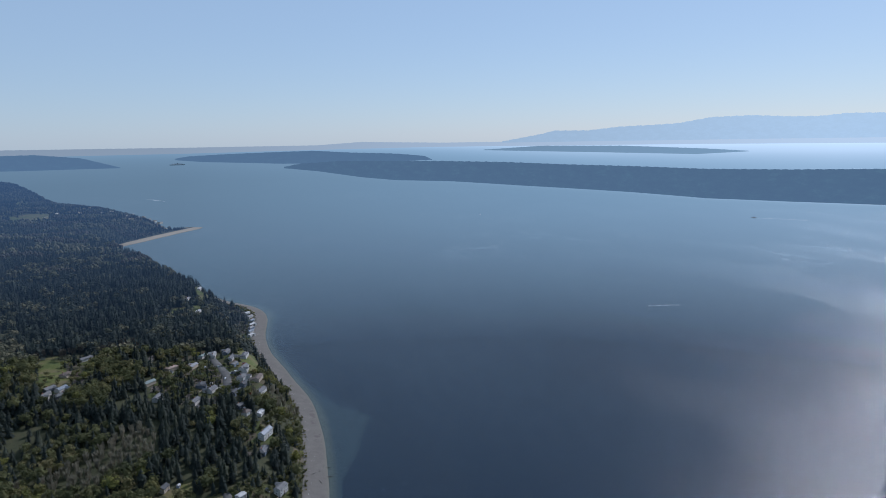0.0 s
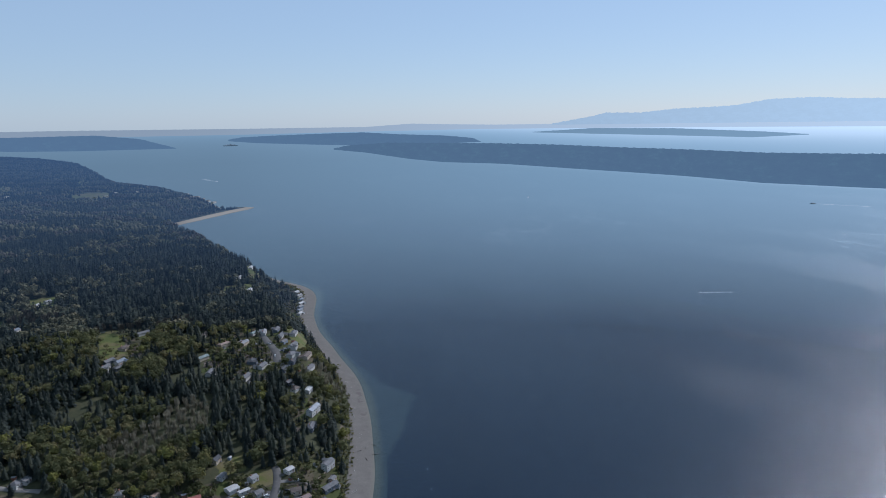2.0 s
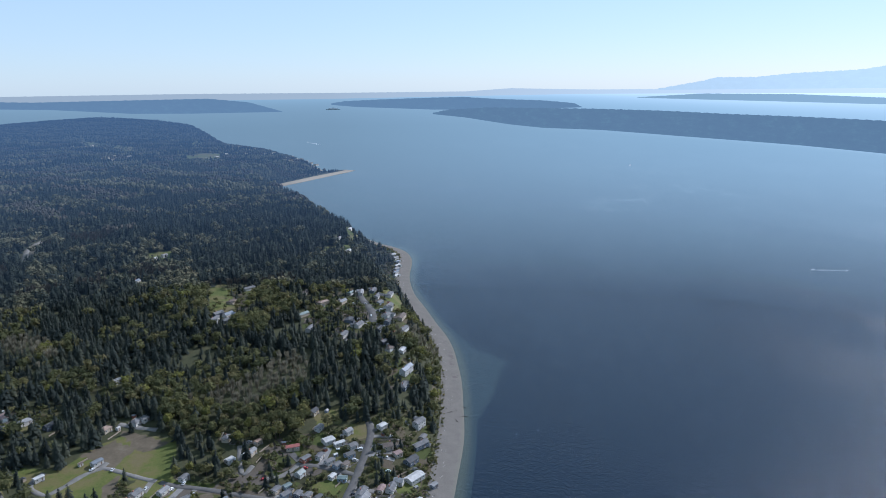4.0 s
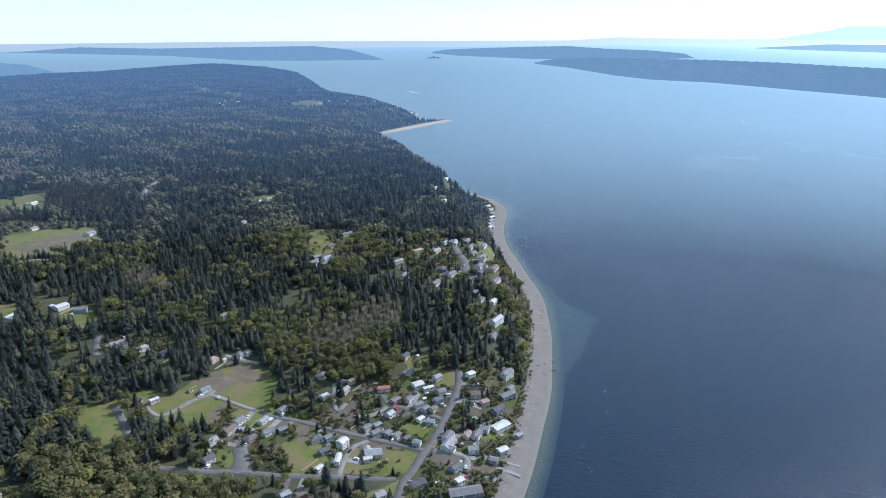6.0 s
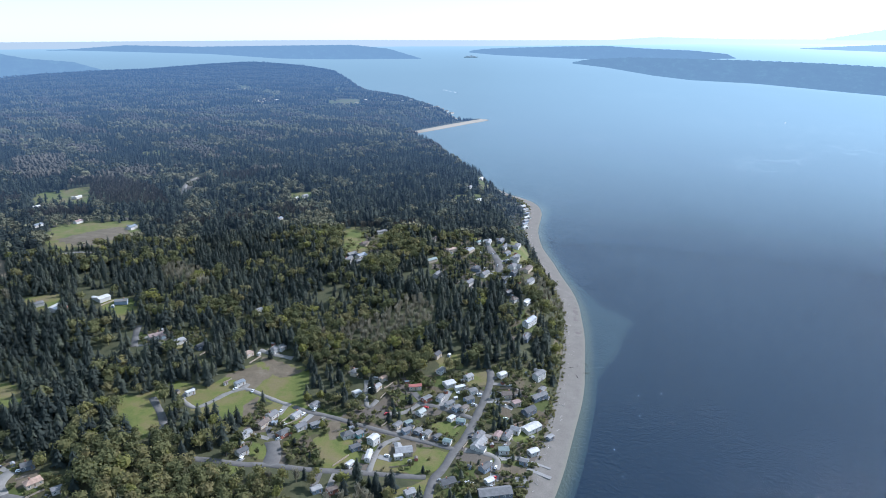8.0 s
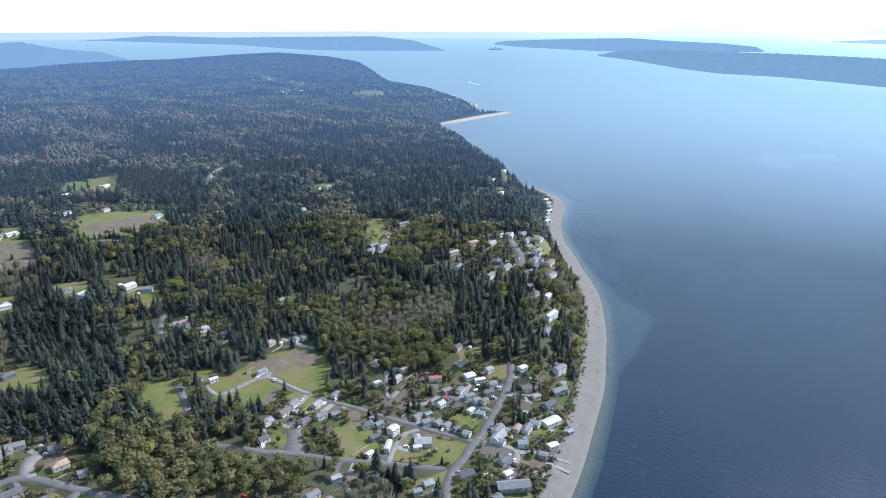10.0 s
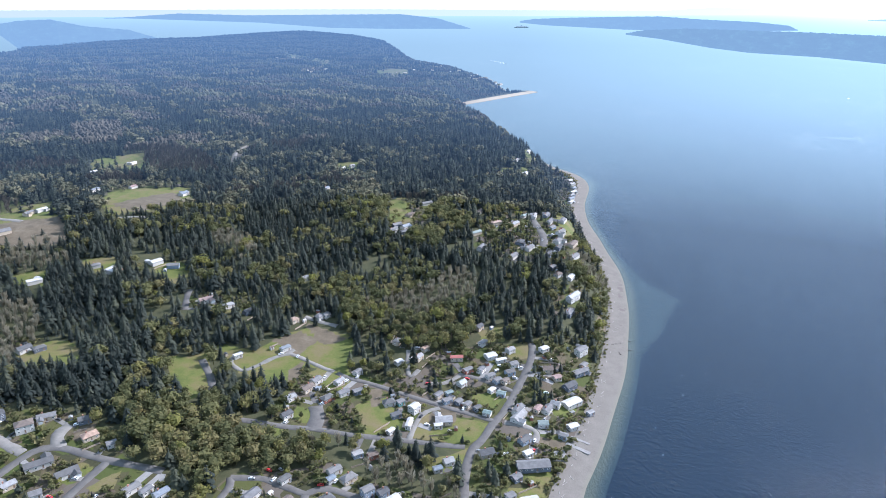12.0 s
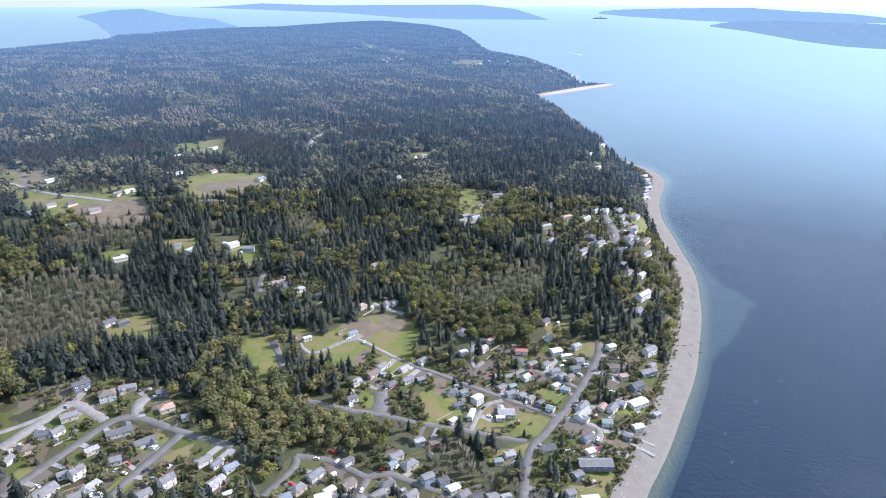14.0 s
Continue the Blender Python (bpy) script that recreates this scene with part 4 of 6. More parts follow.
house(-155.5, 510.5, 64, 9.2, 6.8, 1, "g", "w")
house(-139.9, 486.2, 52, 10.6, 6.8, 1, "d", "r")
house(-129.2, 496.4, 47, 9.2, 6.1, 1, "g", "w")
house(-118.0, 500.6, 39, 8.2, 5.2, 1, "g", "n")
house(-136.3, 512.7, 63, 9.3, 5.2, 1, "l", "w")
house(-90.1, 489.0, 30, 9.4, 6.8, 1, "d", "w")
house(-81.4, 491.2, 46, 6.3, 5.3, 1, "g", "e")
house(-68.9, 483.6, 56, 8.0, 6.8, 2, "w", "w")
house(-70.4, 464.8, 86, 12.1, 3.9, 1, "w", "w")
house(-82.1, 473.3, 38, 7.9, 5.2, 1, "d", "n")
house(-82.7, 452.4, 57, 6.3, 3.9, 1, "w", "w")
house(-124.2, 529.9, 62, 7.6, 5.2, 1, "g", "w")
house(-91.6, 549.7, 47, 6.9, 5.2, 1, "w", "w")
house(-97.4, 580.4, 73, 8.6, 6.1, 1, "g", "t")
house(-75.0, 558.9, 64, 9.0, 5.2, 1, "l", "t")
house(-41.4, 564.6, 10, 11.1, 5.2, 1, "r", "t")
house(-70.8, 573.1, 54, 6.3, 4.5, 1, "t", "t")
house(-18.7, 552.1, 63, 7.8, 5.2, 1, "g", "w")
house(-11.3, 574.2, 33, 9.7, 8.2, 1, "w", "w")
house(-1.8, 569.2, 27, 9.6, 3.9, 1, "w", "w")
house(-30.3, 549.7, 45, 8.8, 5.2, 1, "g", "r")
house(-10.4, 544.8, 39, 8.2, 5.2, 1, "g", "w")
house(-4.4, 539.3, 49, 7.0, 5.2, 1, "g", "u")
house(2.6, 539.1, 51, 6.6, 5.2, 1, "b", "t")
house(-8.6, 524.4, 52, 6.3, 4.5, 1, "w", "w")
house(-0.5, 520.0, -15, 7.1, 5.2, 1, "e", "u")
house(-11.1, 489.7, -19, 6.3, 5.2, 1, "e", "w")
house(-19.3, 496.0, 51, 6.3, 4.5, 1, "d", "n")
house(-27.5, 499.7, 59, 6.4, 5.2, 1, "g", "t")
house(-35.1, 502.5, 60, 6.4, 5.2, 1, "g", "n")
house(-44.3, 502.1, 40, 7.6, 5.2, 1, "g", "u")
house(-52.2, 508.6, 55, 7.6, 5.2, 1, "g", "t")
house(-43.8, 513.2, 40, 6.3, 4.5, 1, "e", "u")
house(-34.4, 530.2, 54, 7.3, 6.1, 1, "e", "w")
house(-44.5, 474.1, 10, 13.0, 9.0, 1, "l", "t")
house(-48.1, 467.0, 17, 6.3, 3.9, 1, "w", "w")
house(9.5, 564.2, 35, 7.5, 6.1, 1, "g", "w")
house(6.4, 585.9, 44, 7.5, 6.1, 1, "l", "w")
house(6.4, 551.9, 32, 8.2, 6.1, 1, "d", "u")
house(37.3, 590.5, 41, 7.9, 6.1, 1, "w", "w")
house(72.6, 601.9, 50, 13.0, 6.8, 2, "g", "w")
house(69.0, 568.4, 38, 16.4, 6.8, 1, "g", "n")
house(73.7, 583.1, 56, 7.3, 5.2, 1, "g", "t")
house(47.3, 551.0, 32, 6.9, 5.9, 1, "p", "t")
house(58.1, 543.9, 46, 12.4, 7.5, 1, "d", "n")
house(39.8, 560.1, 7, 8.6, 7.3, 1, "b", "t")
house(58.0, 519.3, 40, 16.0, 9.0, 1, "w", "w")
house(44.3, 512.3, -24, 7.6, 6.1, 1, "l", "w")
house(37.2, 503.3, 67, 11.2, 6.1, 1, "g", "w")
house(29.4, 501.8, 65, 8.7, 4.5, 1, "p", "t")
house(13.8, 487.3, 63, 15.6, 7.5, 1, "l", "w")
house(13.7, 497.3, 68, 12.4, 6.8, 1, "g", "w")
house(72.4, 508.8, 44, 6.3, 3.9, 1, "l", "n")
house(32.9, 482.2, 6, 8.0, 6.1, 1, "e", "w")
house(56.5, 486.4, 33, 8.3, 6.1, 1, "w", "w")
house(48.2, 472.3, -24, 6.3, 5.2, 1, "g", "u")
house(23.9, 429.5, 12, 23.7, 9.8, 1, "g", "n")
house(11.8, 414.8, 42, 7.1, 6.0, 1, "g", "n")
house(18.0, 458.2, 50, 9.5, 6.1, 1, "d", "u")
house(-9.8, 437.6, 27, 11.0, 7.5, 1, "d", "t")
house(20.4, 443.2, 37, 6.3, 5.3, 1, "w", "w")
house(-36.4, 425.1, 32, 7.4, 6.1, 1, "l", "w")
house(-43.3, 415.7, 28, 6.3, 4.5, 1, "u", "w")
house(-42.0, 378.2, 34, 6.8, 5.8, 1, "g", "w")
house(-33.4, 379.4, 34, 6.5, 5.5, 1, "l", "w")
house(7.8, 394.8, 38, 6.3, 5.4, 1, "g", "w")
house(21.0, 393.0, 19, 11.4, 6.8, 1, "w", "w")
house(-294.2, 618.5, 41, 14.7, 6.8, 1, "p", "w")
house(-269.8, 612.8, 52, 10.7, 6.8, 1, "l", "w")
house(-247.9, 606.0, 61, 8.7, 6.1, 1, "d", "n")
house(-201.1, 600.6, 61, 8.3, 6.8, 1, "t", "t")
house(-178.5, 610.8, 66, 8.8, 6.8, 1, "g", "w")
house(-172.8, 615.0, 67, 7.5, 6.1, 1, "g", "w")
house(-195.0, 553.5, 51, 8.9, 5.2, 1, "u", "w")
house(-232.0, 535.2, 48, 7.3, 3.9, 1, "w", "w")
house(-378.7, 686.1, 60, 12.7, 9.8, 1, "w", "w")
house(-357.5, 682.7, 14, 12.4, 7.4, 1, "g", "u")
house(-212.7, 684.0, 57, 6.8, 5.7, 1, "l", "w")
house(71.1, 690.6, 57, 19.3, 6.8, 2, "u", "w")
house(-24.0, 617.8, 60, 8.8, 6.1, 1, "d", "t")
house(-19.1, 593.0, 59, 8.4, 5.2, 1, "l", "w")
house(65.4, 662.2, 69, 16.6, 6.8, 1, "g", "n")
house(8.0, 776.8, 62, 14.5, 7.4, 1, "g", "w")
house(-29.3, 790.9, 73, 15.3, 6.6, 1, "g", "w")
house(56.5, 905.6, 71, 17.3, 6.3, 1, "g", "w")
house(66.9, 852.8, 59, 15.3, 7.0, 2, "g", "w")
house(62.8, 825.7, 59, 14.0, 8.2, 2, "g", "w")
house(80.5, 826.7, 67, 18.5, 7.4, 1, "b", "t")
house(79.1, 789.0, 61, 16.7, 7.4, 1, "g", "w")
house(16.5, 820.7, 68, 13.3, 7.4, 1, "d", "n")
house(27.2, 805.1, 59, 14.3, 7.4, 1, "g", "w")
house(36.3, 926.5, 81, 18.4, 5.6, 1, "l", "w")
house(52.8, 934.3, 72, 17.0, 6.3, 1, "g", "n")
house(23.4, 925.5, 54, 13.2, 5.6, 1, "e", "w")
house(10.0, 882.9, 60, 14.6, 6.3, 1, "l", "t")
house(-13.8, 876.3, 42, 15.5, 6.3, 1, "t", "t")
house(-38.1, 917.7, 73, 14.9, 6.3, 1, "b", "t")
house(-111.8, 937.7, 41, 15.9, 6.3, 1, "g", "w")
house(-127.5, 882.0, 59, 14.2, 6.3, 1, "b", "t")
house(-138.4, 837.8, 50, 12.9, 6.6, 1, "g", "n")
house(-126.1, 834.8, 56, 13.1, 6.6, 1, "u", "w")
house(-140.0, 820.3, 64, 13.0, 6.6, 1, "g", "w")
house(-124.6, 818.5, 39, 12.8, 6.6, 1, "g", "n")
house(26.7, 1174.5, 70, 16.6, 6.3, 1, "w", "w")
house(50.5, 790.1, 63, 11.8, 6.6, 1, "d", "n")
house(-38.1, 833.9, 45, 14.2, 6.6, 1, "e", "t")
house(115.2, 1316.7, 55, 13.3, 6.3, 1, "w", "w")
house(117.3, 1287.1, 51, 13.6, 6.3, 1, "l", "w")
house(117.8, 1258.7, 50, 13.8, 6.3, 1, "u", "w")
house(114.4, 1230.3, 48, 13.8, 6.3, 1, "w", "w")
house(110.9, 1206.6, 51, 13.4, 6.3, 1, "l", "u")
house(107.5, 1183.8, 51, 13.3, 6.3, 1, "u", "w")
house(105.7, 1161.9, 57, 12.7, 5.6, 1, "w", "w")
house(57.9, 877.9, 56, 10.5, 6.3, 1, "g", "u")
house(73.8, 913.1, 73, 18.5, 7.0, 1, "g", "w")
house(63.4, 811.8, 58, 12.6, 6.6, 1, "d", "n")
house(52.6, 755.5, 48, 9.4, 6.6, 1, "g", "n")
house(58.0, 737.4, 51, 9.8, 6.6, 1, "b", "w")
house(71.6, 734.5, 64, 12.5, 5.7, 1, "w", "w")
house(-738.9, 845.4, 68, 12.7, 8.4, 1, "w", "w")
house(-654.4, 743.1, 63, 11.8, 6.3, 1, "g", "w")
house(-629.5, 749.0, 70, 12.9, 7.7, 1, "d", "t")
house(-585.7, 733.7, 56, 13.7, 9.8, 1, "g", "t")
house(-596.6, 795.8, 79, 13.3, 6.3, 1, "g", "t")
house(-588.3, 808.8, 69, 13.8, 6.3, 1, "w", "w")
house(-575.2, 909.0, 74, 15.9, 6.3, 1, "u", "w")
house(-533.3, 934.4, 71, 12.0, 6.3, 1, "p", "w")
house(-451.5, 917.9, 80, 14.5, 8.4, 1, "u", "w")
house(-414.4, 658.4, 77, 13.2, 7.4, 1, "w", "w")
house(-434.1, 664.5, 42, 9.1, 6.6, 1, "g", "w")
house(-477.3, 624.9, 47, 14.0, 7.4, 1, "w", "w")
house(-418.7, 518.3, 64, 11.6, 8.3, 1, "d", "w")
house(-406.0, 520.8, 53, 10.3, 6.8, 1, "d", "n")
house(-587.4, 693.0, 37, 12.8, 4.9, 1, "w", "w")
house(-638.6, 1012.8, 72, 13.0, 6.3, 1, "w", "w")
house(-616.0, 1088.5, 79, 13.3, 6.3, 1, "w", "w")
house(-663.5, 717.2, 91, 12.0, 6.3, 1, "g", "n")
house(-271.5, 1113.1, 67, 12.4, 6.3, 1, "w", "w")
house(-258.8, 1128.8, 46, 9.0, 6.3, 1, "l", "w")
house(14.0, 1268.6, 67, 14.5, 6.3, 1, "l", "w")
house(36.7, 1366.6, 82, 18.5, 6.3, 1, "w", "w")
house(-267.4, 992.0, 73, 10.3, 6.3, 1, "u", "w")
house(-194.4, 3151.3, 42, 13.7, 9.0, 2, "g", "w")
house(-169.9, 3063.1, 86, 13.6, 9.0, 2, "w", "w")
house(-164.8, 3409.5, 72, 19.4, 9.0, 2, "w", "w")
house(-126.7, 2951.9, 40, 16.8, 9.0, 2, "l", "w")
house(-117.1, 3269.2, 140, 18.8, 9.0, 2, "l", "w")
house(-93.0, 3140.9, 39, 19.5, 9.0, 2, "l", "w")
house(-69.1, 3068.1, 144, 14.4, 9.0, 2, "l", "w")
house(-46.3, 2998.3, 52, 19.1, 9.0, 2, "l", "w")
house(-311.3, 3502.9, 16, 17.2, 9.0, 2, "g", "w")
house(-276.2, 3404.3, 91, 14.2, 9.0, 2, "g", "w")
house(-242.8, 3310.1, 50, 19.6, 9.0, 2, "u", "w")
house(-345.3, 3572.2, 151, 13.1, 9.0, 2, "l", "w")
house(-440.4, 3719.1, 103, 19.2, 9.0, 2, "u", "w")
house(-361.9, 3461.7, 35, 16.0, 9.0, 2, "l", "w")
house(-355.9, 3206.4, 78, 14.1, 9.0, 2, "l", "w")
house(-1196.4, 3628.0, 47, 18.6, 9.0, 2, "w", "w")
house(-1160.1, 3600.7, 8, 17.4, 9.0, 2, "l", "w")
house(-1140.4, 3627.8, 93, 17.5, 9.0, 2, "l", "w")
house(-1117.2, 3663.3, 26, 17.7, 9.0, 2, "w", "w")
house(-838.3, 2849.4, 74, 14.4, 9.0, 2, "g", "w")
house(-829.1, 2896.5, 50, 15.5, 9.0, 2, "u", "w")
house(-821.7, 2952.6, 58, 16.9, 9.0, 2, "l", "w")
house(-824.9, 3068.9, 18, 13.4, 9.0, 2, "w", "w")
house(-775.2, 2967.7, 50, 17.1, 9.0, 2, "w", "w")
house(-802.2, 2838.5, 22, 19.5, 9.0, 2, "l", "w")
house(-170.2, 2940.0, 83, 13.3, 9.0, 2, "w", "w")
house(-145.0, 2896.4, 161, 19.7, 9.0, 2, "l", "w")
house(-272.9, 3203.7, 3, 15.0, 9.0, 2, "w", "w")
house(-214.1, 3112.9, 140, 15.9, 9.0, 2, "u", "w")
house(-470.8, 2945.3, 122, 13.5, 9.0, 2, "u", "w")
house(-439.0, 2965.7, 34, 16.1, 9.0, 2, "w", "w")
house(-424.8, 3121.7, 45, 17.2, 9.0, 2, "w", "w")




# ---- trees ----
def fir_shape(levels, arms, seed, lean=0.7):
    """A conifer 1 high: uneven whorls of short drooping boughs round a dark core."""
    rng = np.random.RandomState(seed)
    v, f = [], []
    bulge, taper = 0.75 + 0.45 * rng.rand(levels), 0.45 + 0.35 * rng.rand()
    for k in range(levels):
        u = (k + 0.5) / levels
        z = 0.10 + 0.88 * u
        r = (0.225 * (1 - u) ** taper + 0.012) * bulge[k]
        for a in range(arms if u < 0.75 else max(3, arms - 2)):
            w = 6.2832 * (a + rng.rand() * 0.9) / arms + k * 1.1
            q = r * (0.75 + 0.45 * rng.rand())
            zz = z + 0.05 * (rng.rand() - 0.5)
            half = 2.6 / arms
            i = len(v)
            drop = lean * q * (0.3 + 0.5 * rng.rand())
            v += [(0, 0, zz + 0.04 + 0.04 * (1 - u)),
                  (0.85 * q * math.cos(w - half), 0.85 * q * math.sin(w - half), zz - drop * 0.7),
                  (q * math.cos(w), q * math.sin(w), zz - drop),
                  (0.85 * q * math.cos(w + half), 0.85 * q * math.sin(w + half), zz - drop * 0.7)]
            f += [(i, i + 1, i + 2), (i, i + 2, i + 3)]
    i = len(v)
    v += [(0, 0, 1.02)]
    for a in range(5):
        v.append((0.06 * math.cos(a * 1.2566), 0.06 * math.sin(a * 1.2566), 0.02))
        f.append((i, i + 1 + a, i + 1 + (a + 1) % 5))
    return np.array(v), np.array(f)


def leafy_shape(clumps, seed, size=0.14, wide=0.32, core=True):
    """A broad crown 1 high: many small folded clumps of leaf on uneven boughs, with a trunk."""
    rng = np.random.RandomState(seed)
    heads = [(wide * 0.62 * math.cos(a), wide * 0.62 * math.sin(a), 0.5 + 0.28 * rng.rand(), 0.17 + 0.09 * rng.rand()) for a in rng.rand(5) * 6.28] + [(0, 0, 0.78, 0.2), (0.05, 0, 0.52, 0.26)]
    v, f = [], []
    for k in range(clumps):
        hx, hy, hz, hr = heads[k % len(heads)]
        d = rng.randn(3)
        d /= np.linalg.norm(d)
        c = np.array((hx, hy, hz)) + d * hr * (0.55 + 0.5 * rng.rand()) * (1, 1, 0.85)
        a, b = rng.randn(3), rng.randn(3)
        a = a - d * a.dot(d) * 0.85
        a /= np.linalg.norm(a)
        b = np.cross(d, a) + 0.22 * rng.randn(3)
        b /= np.linalg.norm(b)
        s = size * (0.5 + 0.7 * rng.rand())
        i = len(v)
        v += [tuple(c + a * s), tuple(c + b * s * 0.8), tuple(c - a * s * 0.9), tuple(c - b * s * 0.8 + d * s * 0.5)]
        f += [(i, i + 1, i + 2), (i, i + 2, i + 3)]
    cv, cf = dome_shape(seed, 5) if core else (np.zeros((0, 3)), [])
    i = len(v)
    v += [(x * 0.82, y * 0.82, 0.28 + z * 0.56) for x, y, z in cv]
    f += [tuple(i + q for q in t) for t in cf]
    i = len(v)
    v += [(0, 0, 0.7)] + [(0.022 * math.cos(a * 2.094), 0.022 * math.sin(a * 2.094), 0) for a in range(3)]
    f += [(i, i + 1, i + 2), (i, i + 2, i + 3), (i, i + 3, i + 1)]
    return np.array(v), np.array(f)


def spire_shape(sides, seed):
    rng = np.random.RandomState(seed)
    r = 0.24 * (0.75 + 0.5 * rng.rand(sides))
    a = np.arange(sides) * 6.2832 / sides
    v = [(0, 0, 1)] + [(x * math.cos(w), x * math.sin(w), 0.08 + 0.1 * rng.rand()) for x, w in zip(r, a)]
    return np.array(v), np.array([(0, 1 + i, 1 + (i + 1) % sides) for i in range(sides)])


def dome_shape(seed, sides=6):
    rng = np.random.RandomState(seed)
    v = [(0, 0, 1)]
    for z, r in ((0.75, 0.26), (0.35, 0.32)):
        for i in range(sides):
            w = 6.2832 * (i + rng.rand() * 0.5) / sides
            q = r * (0.7 + 0.5 * rng.rand())
            v.append((q * math.cos(w), q * math.sin(w), z * (0.85 + 0.3 * rng.rand())))
    f = [(0, 1 + i, 1 + (i + 1) % sides) for i in range(sides)]
    for i in range(sides):
        a, b, c, d = 1 + i, 1 + (i + 1) % sides, 1 + sides + (i + 1) % sides, 1 + sides + i
        f += [(a, d, c), (a, c, b)]
    return np.array(v), np.array(f)


def twig_shape(seed, rods=70):
    """A leafless tree 1 high: a slim trunk and many thin rising boughs."""
    rng = np.random.RandomState(seed)
    v, f = [(0.03, 0, 0), (-0.02, 0.03, 0), (-0.02, -0.03, 0), (0, 0, 0.95)], [(0, 1, 3), (1, 2, 3), (2, 0, 3)]
    for k in range(rods):
        w, z = rng.rand() * 6.2832, 0.28 + 0.5 * rng.rand()
        out, up = 0.05 + 0.12 * rng.rand(), 0.2 + 0.22 * rng.rand()
        c, s, i = math.cos(w), math.sin(w), len(v)
        thick = 0.006 + 0.008 * rng.rand()
        v += [(0.02 * c, 0.02 * s, z - 0.06), (out * c - thick * s, out * s + thick * c, z + up * 0.6), (out * c * 1.15, out * s * 1.15, min(z + up, 1.02)), (out * c + thick * s, out * s - thick * c, z + up * 0.5)]
        f += [(i, i + 1, i + 2), (i, i + 2, i + 3)]
    return np.array(v), np.array(f)


def plant(name, label, shapes, mat, at, tall, tint, category="trees", broad=1.0):
    """Joins trees of the given shapes, at the points with the heights given, into one mesh."""
    if not len(at):
        return None
    V, F, T, A, base = [], [], [], [], 0
    turn = np.random.rand(len(at)) * 6.2832
    fat = broad * (1.0 + 0.5 * np.random.rand(len(at)))
    pick = np.random.randint(len(shapes), size=len(at))
    for s, (sv, sf) in enumerate(shapes):
        w = np.nonzero(pick == s)[0]
        if not len(w):
            continue
        c, n = np.cos(turn[w])[:, None], np.sin(turn[w])[:, None]
        h = tall[w][:, None]
        px = (sv[:, 0] * c - sv[:, 1] * n) * h * fat[w][:, None] + at[w, 0][:, None]
        py = (sv[:, 0] * n + sv[:, 1] * c) * h * fat[w][:, None] + at[w, 1][:, None]
        pz = sv[:, 2] * h + at[w, 2][:, None]
        V.append(np.stack([px, py, pz], -1).reshape(-1, 3))
        F.append((sf[None] + (np.arange(len(w)) * len(sv))[:, None, None] + base).reshape(-1, 3))
        T.append(np.repeat(tint[w], len(sv)))
        A.append(np.repeat(haze_at(at[w, 0], at[w, 1]), len(sv)))
        base += len(w) * len(sv)
    V = np.concatenate(V)
    ob = new(name, mesh_of(name, drawn_in(V), np.concatenate(F), mat, {"tint": np.concatenate(T), "painted_haze": np.concatenate(A), "sunward": np.ones(len(V))}))
    return tagged(ob, label, category, kind="stuff")


def scatter(a0, a1, r0, r1, gap):
    """Jittered points of the plan between two bearings and two distances."""
    xs = np.arange(-r1, r1, gap)
    x, y = np.meshgrid(xs, np.arange(-100, r1, gap))
    x, y = x.ravel() + gap * 0.9 * (np.random.rand(x.size) - 0.5), y.ravel() + gap * 0.9 * (np.random.rand(y.size) - 0.5)
    az, r = np.degrees(np.arctan2(x, y)), np.hypot(x, y)
    k = (az > a0) & (az < a1) & (r >= r0) & (r < r1)
    return x[k], y[k]


BROADLEAF, BARE_STANDS, GROVES, FIR_STANDS = [], [], [], []
BROADLEAF.append([(-162, 632), (-132, 655), (-93, 668), (-51, 654), (-26, 620), (-26, 574), (-52, 559), (-84, 568), (-127, 576), (-155, 600)])
BROADLEAF.append([(-297, 456), (-295, 475), (-261, 462), (-235, 447), (-197, 443), (-167, 436), (-139, 432), (-127, 404), (-159, 389), (-174, 356), (-200, 345), (-253, 384), (-275, 416)])
BROADLEAF.append([(-173, 426), (-129, 424), (-110, 401), (-123, 374), (-157, 384)])
BROADLEAF.append([(-101, 381), (-73, 394), (-42, 394), (-29, 381), (-61, 372), (-95, 372)])
BROADLEAF.append([(102, 770), (123, 802), (101, 593), (86, 578), (89, 670)])
BROADLEAF.append([(-148, 511), (-121, 546), (-97, 526), (-82, 521), (-94, 508), (-123, 509)])
BROADLEAF.append([(-52, 416), (-27, 403), (-23, 380), (-58, 378)])
BROADLEAF.append([(-190, 565), (-167, 581), (-175, 550), (-192, 554)])
MIXED = []
MIXED.append([(-159, 668), (-138, 751), (-137, 782), (-98, 745), (-57, 720), (-36, 680), (-57, 654), (-93, 668), (-132, 655)])
MIXED.append([(-294, 1038), (-272, 1078), (-196, 1019), (-166, 946), (-153, 832), (-202, 887), (-246, 938)])
MIXED.append([(-316, 551), (-309, 560), (-280, 558), (-241, 529), (-235, 491), (-284, 508)])
MIXED.append([(-282, 693), (-200, 683), (-140, 690), (-132, 655), (-190, 640), (-245, 661)])
BARE_STANDS.append([(-563, 575), (-533, 588), (-488, 588), (-448, 585), (-414, 532), (-425, 515), (-408, 491), (-449, 479), (-470, 448), (-560, 500)])
BARE_STANDS.append([(-700, 840), (-680, 855), (-633, 826), (-609, 781), (-653, 779)])
MIXED.append([(-426, 1098), (-369, 1017), (-360, 918), (-320, 762), (-348, 762), (-381, 879), (-422, 1025)])
BARE_STANDS.append([(-922, 1002), (-879, 1027), (-810, 977), (-775, 895), (-828, 891)])
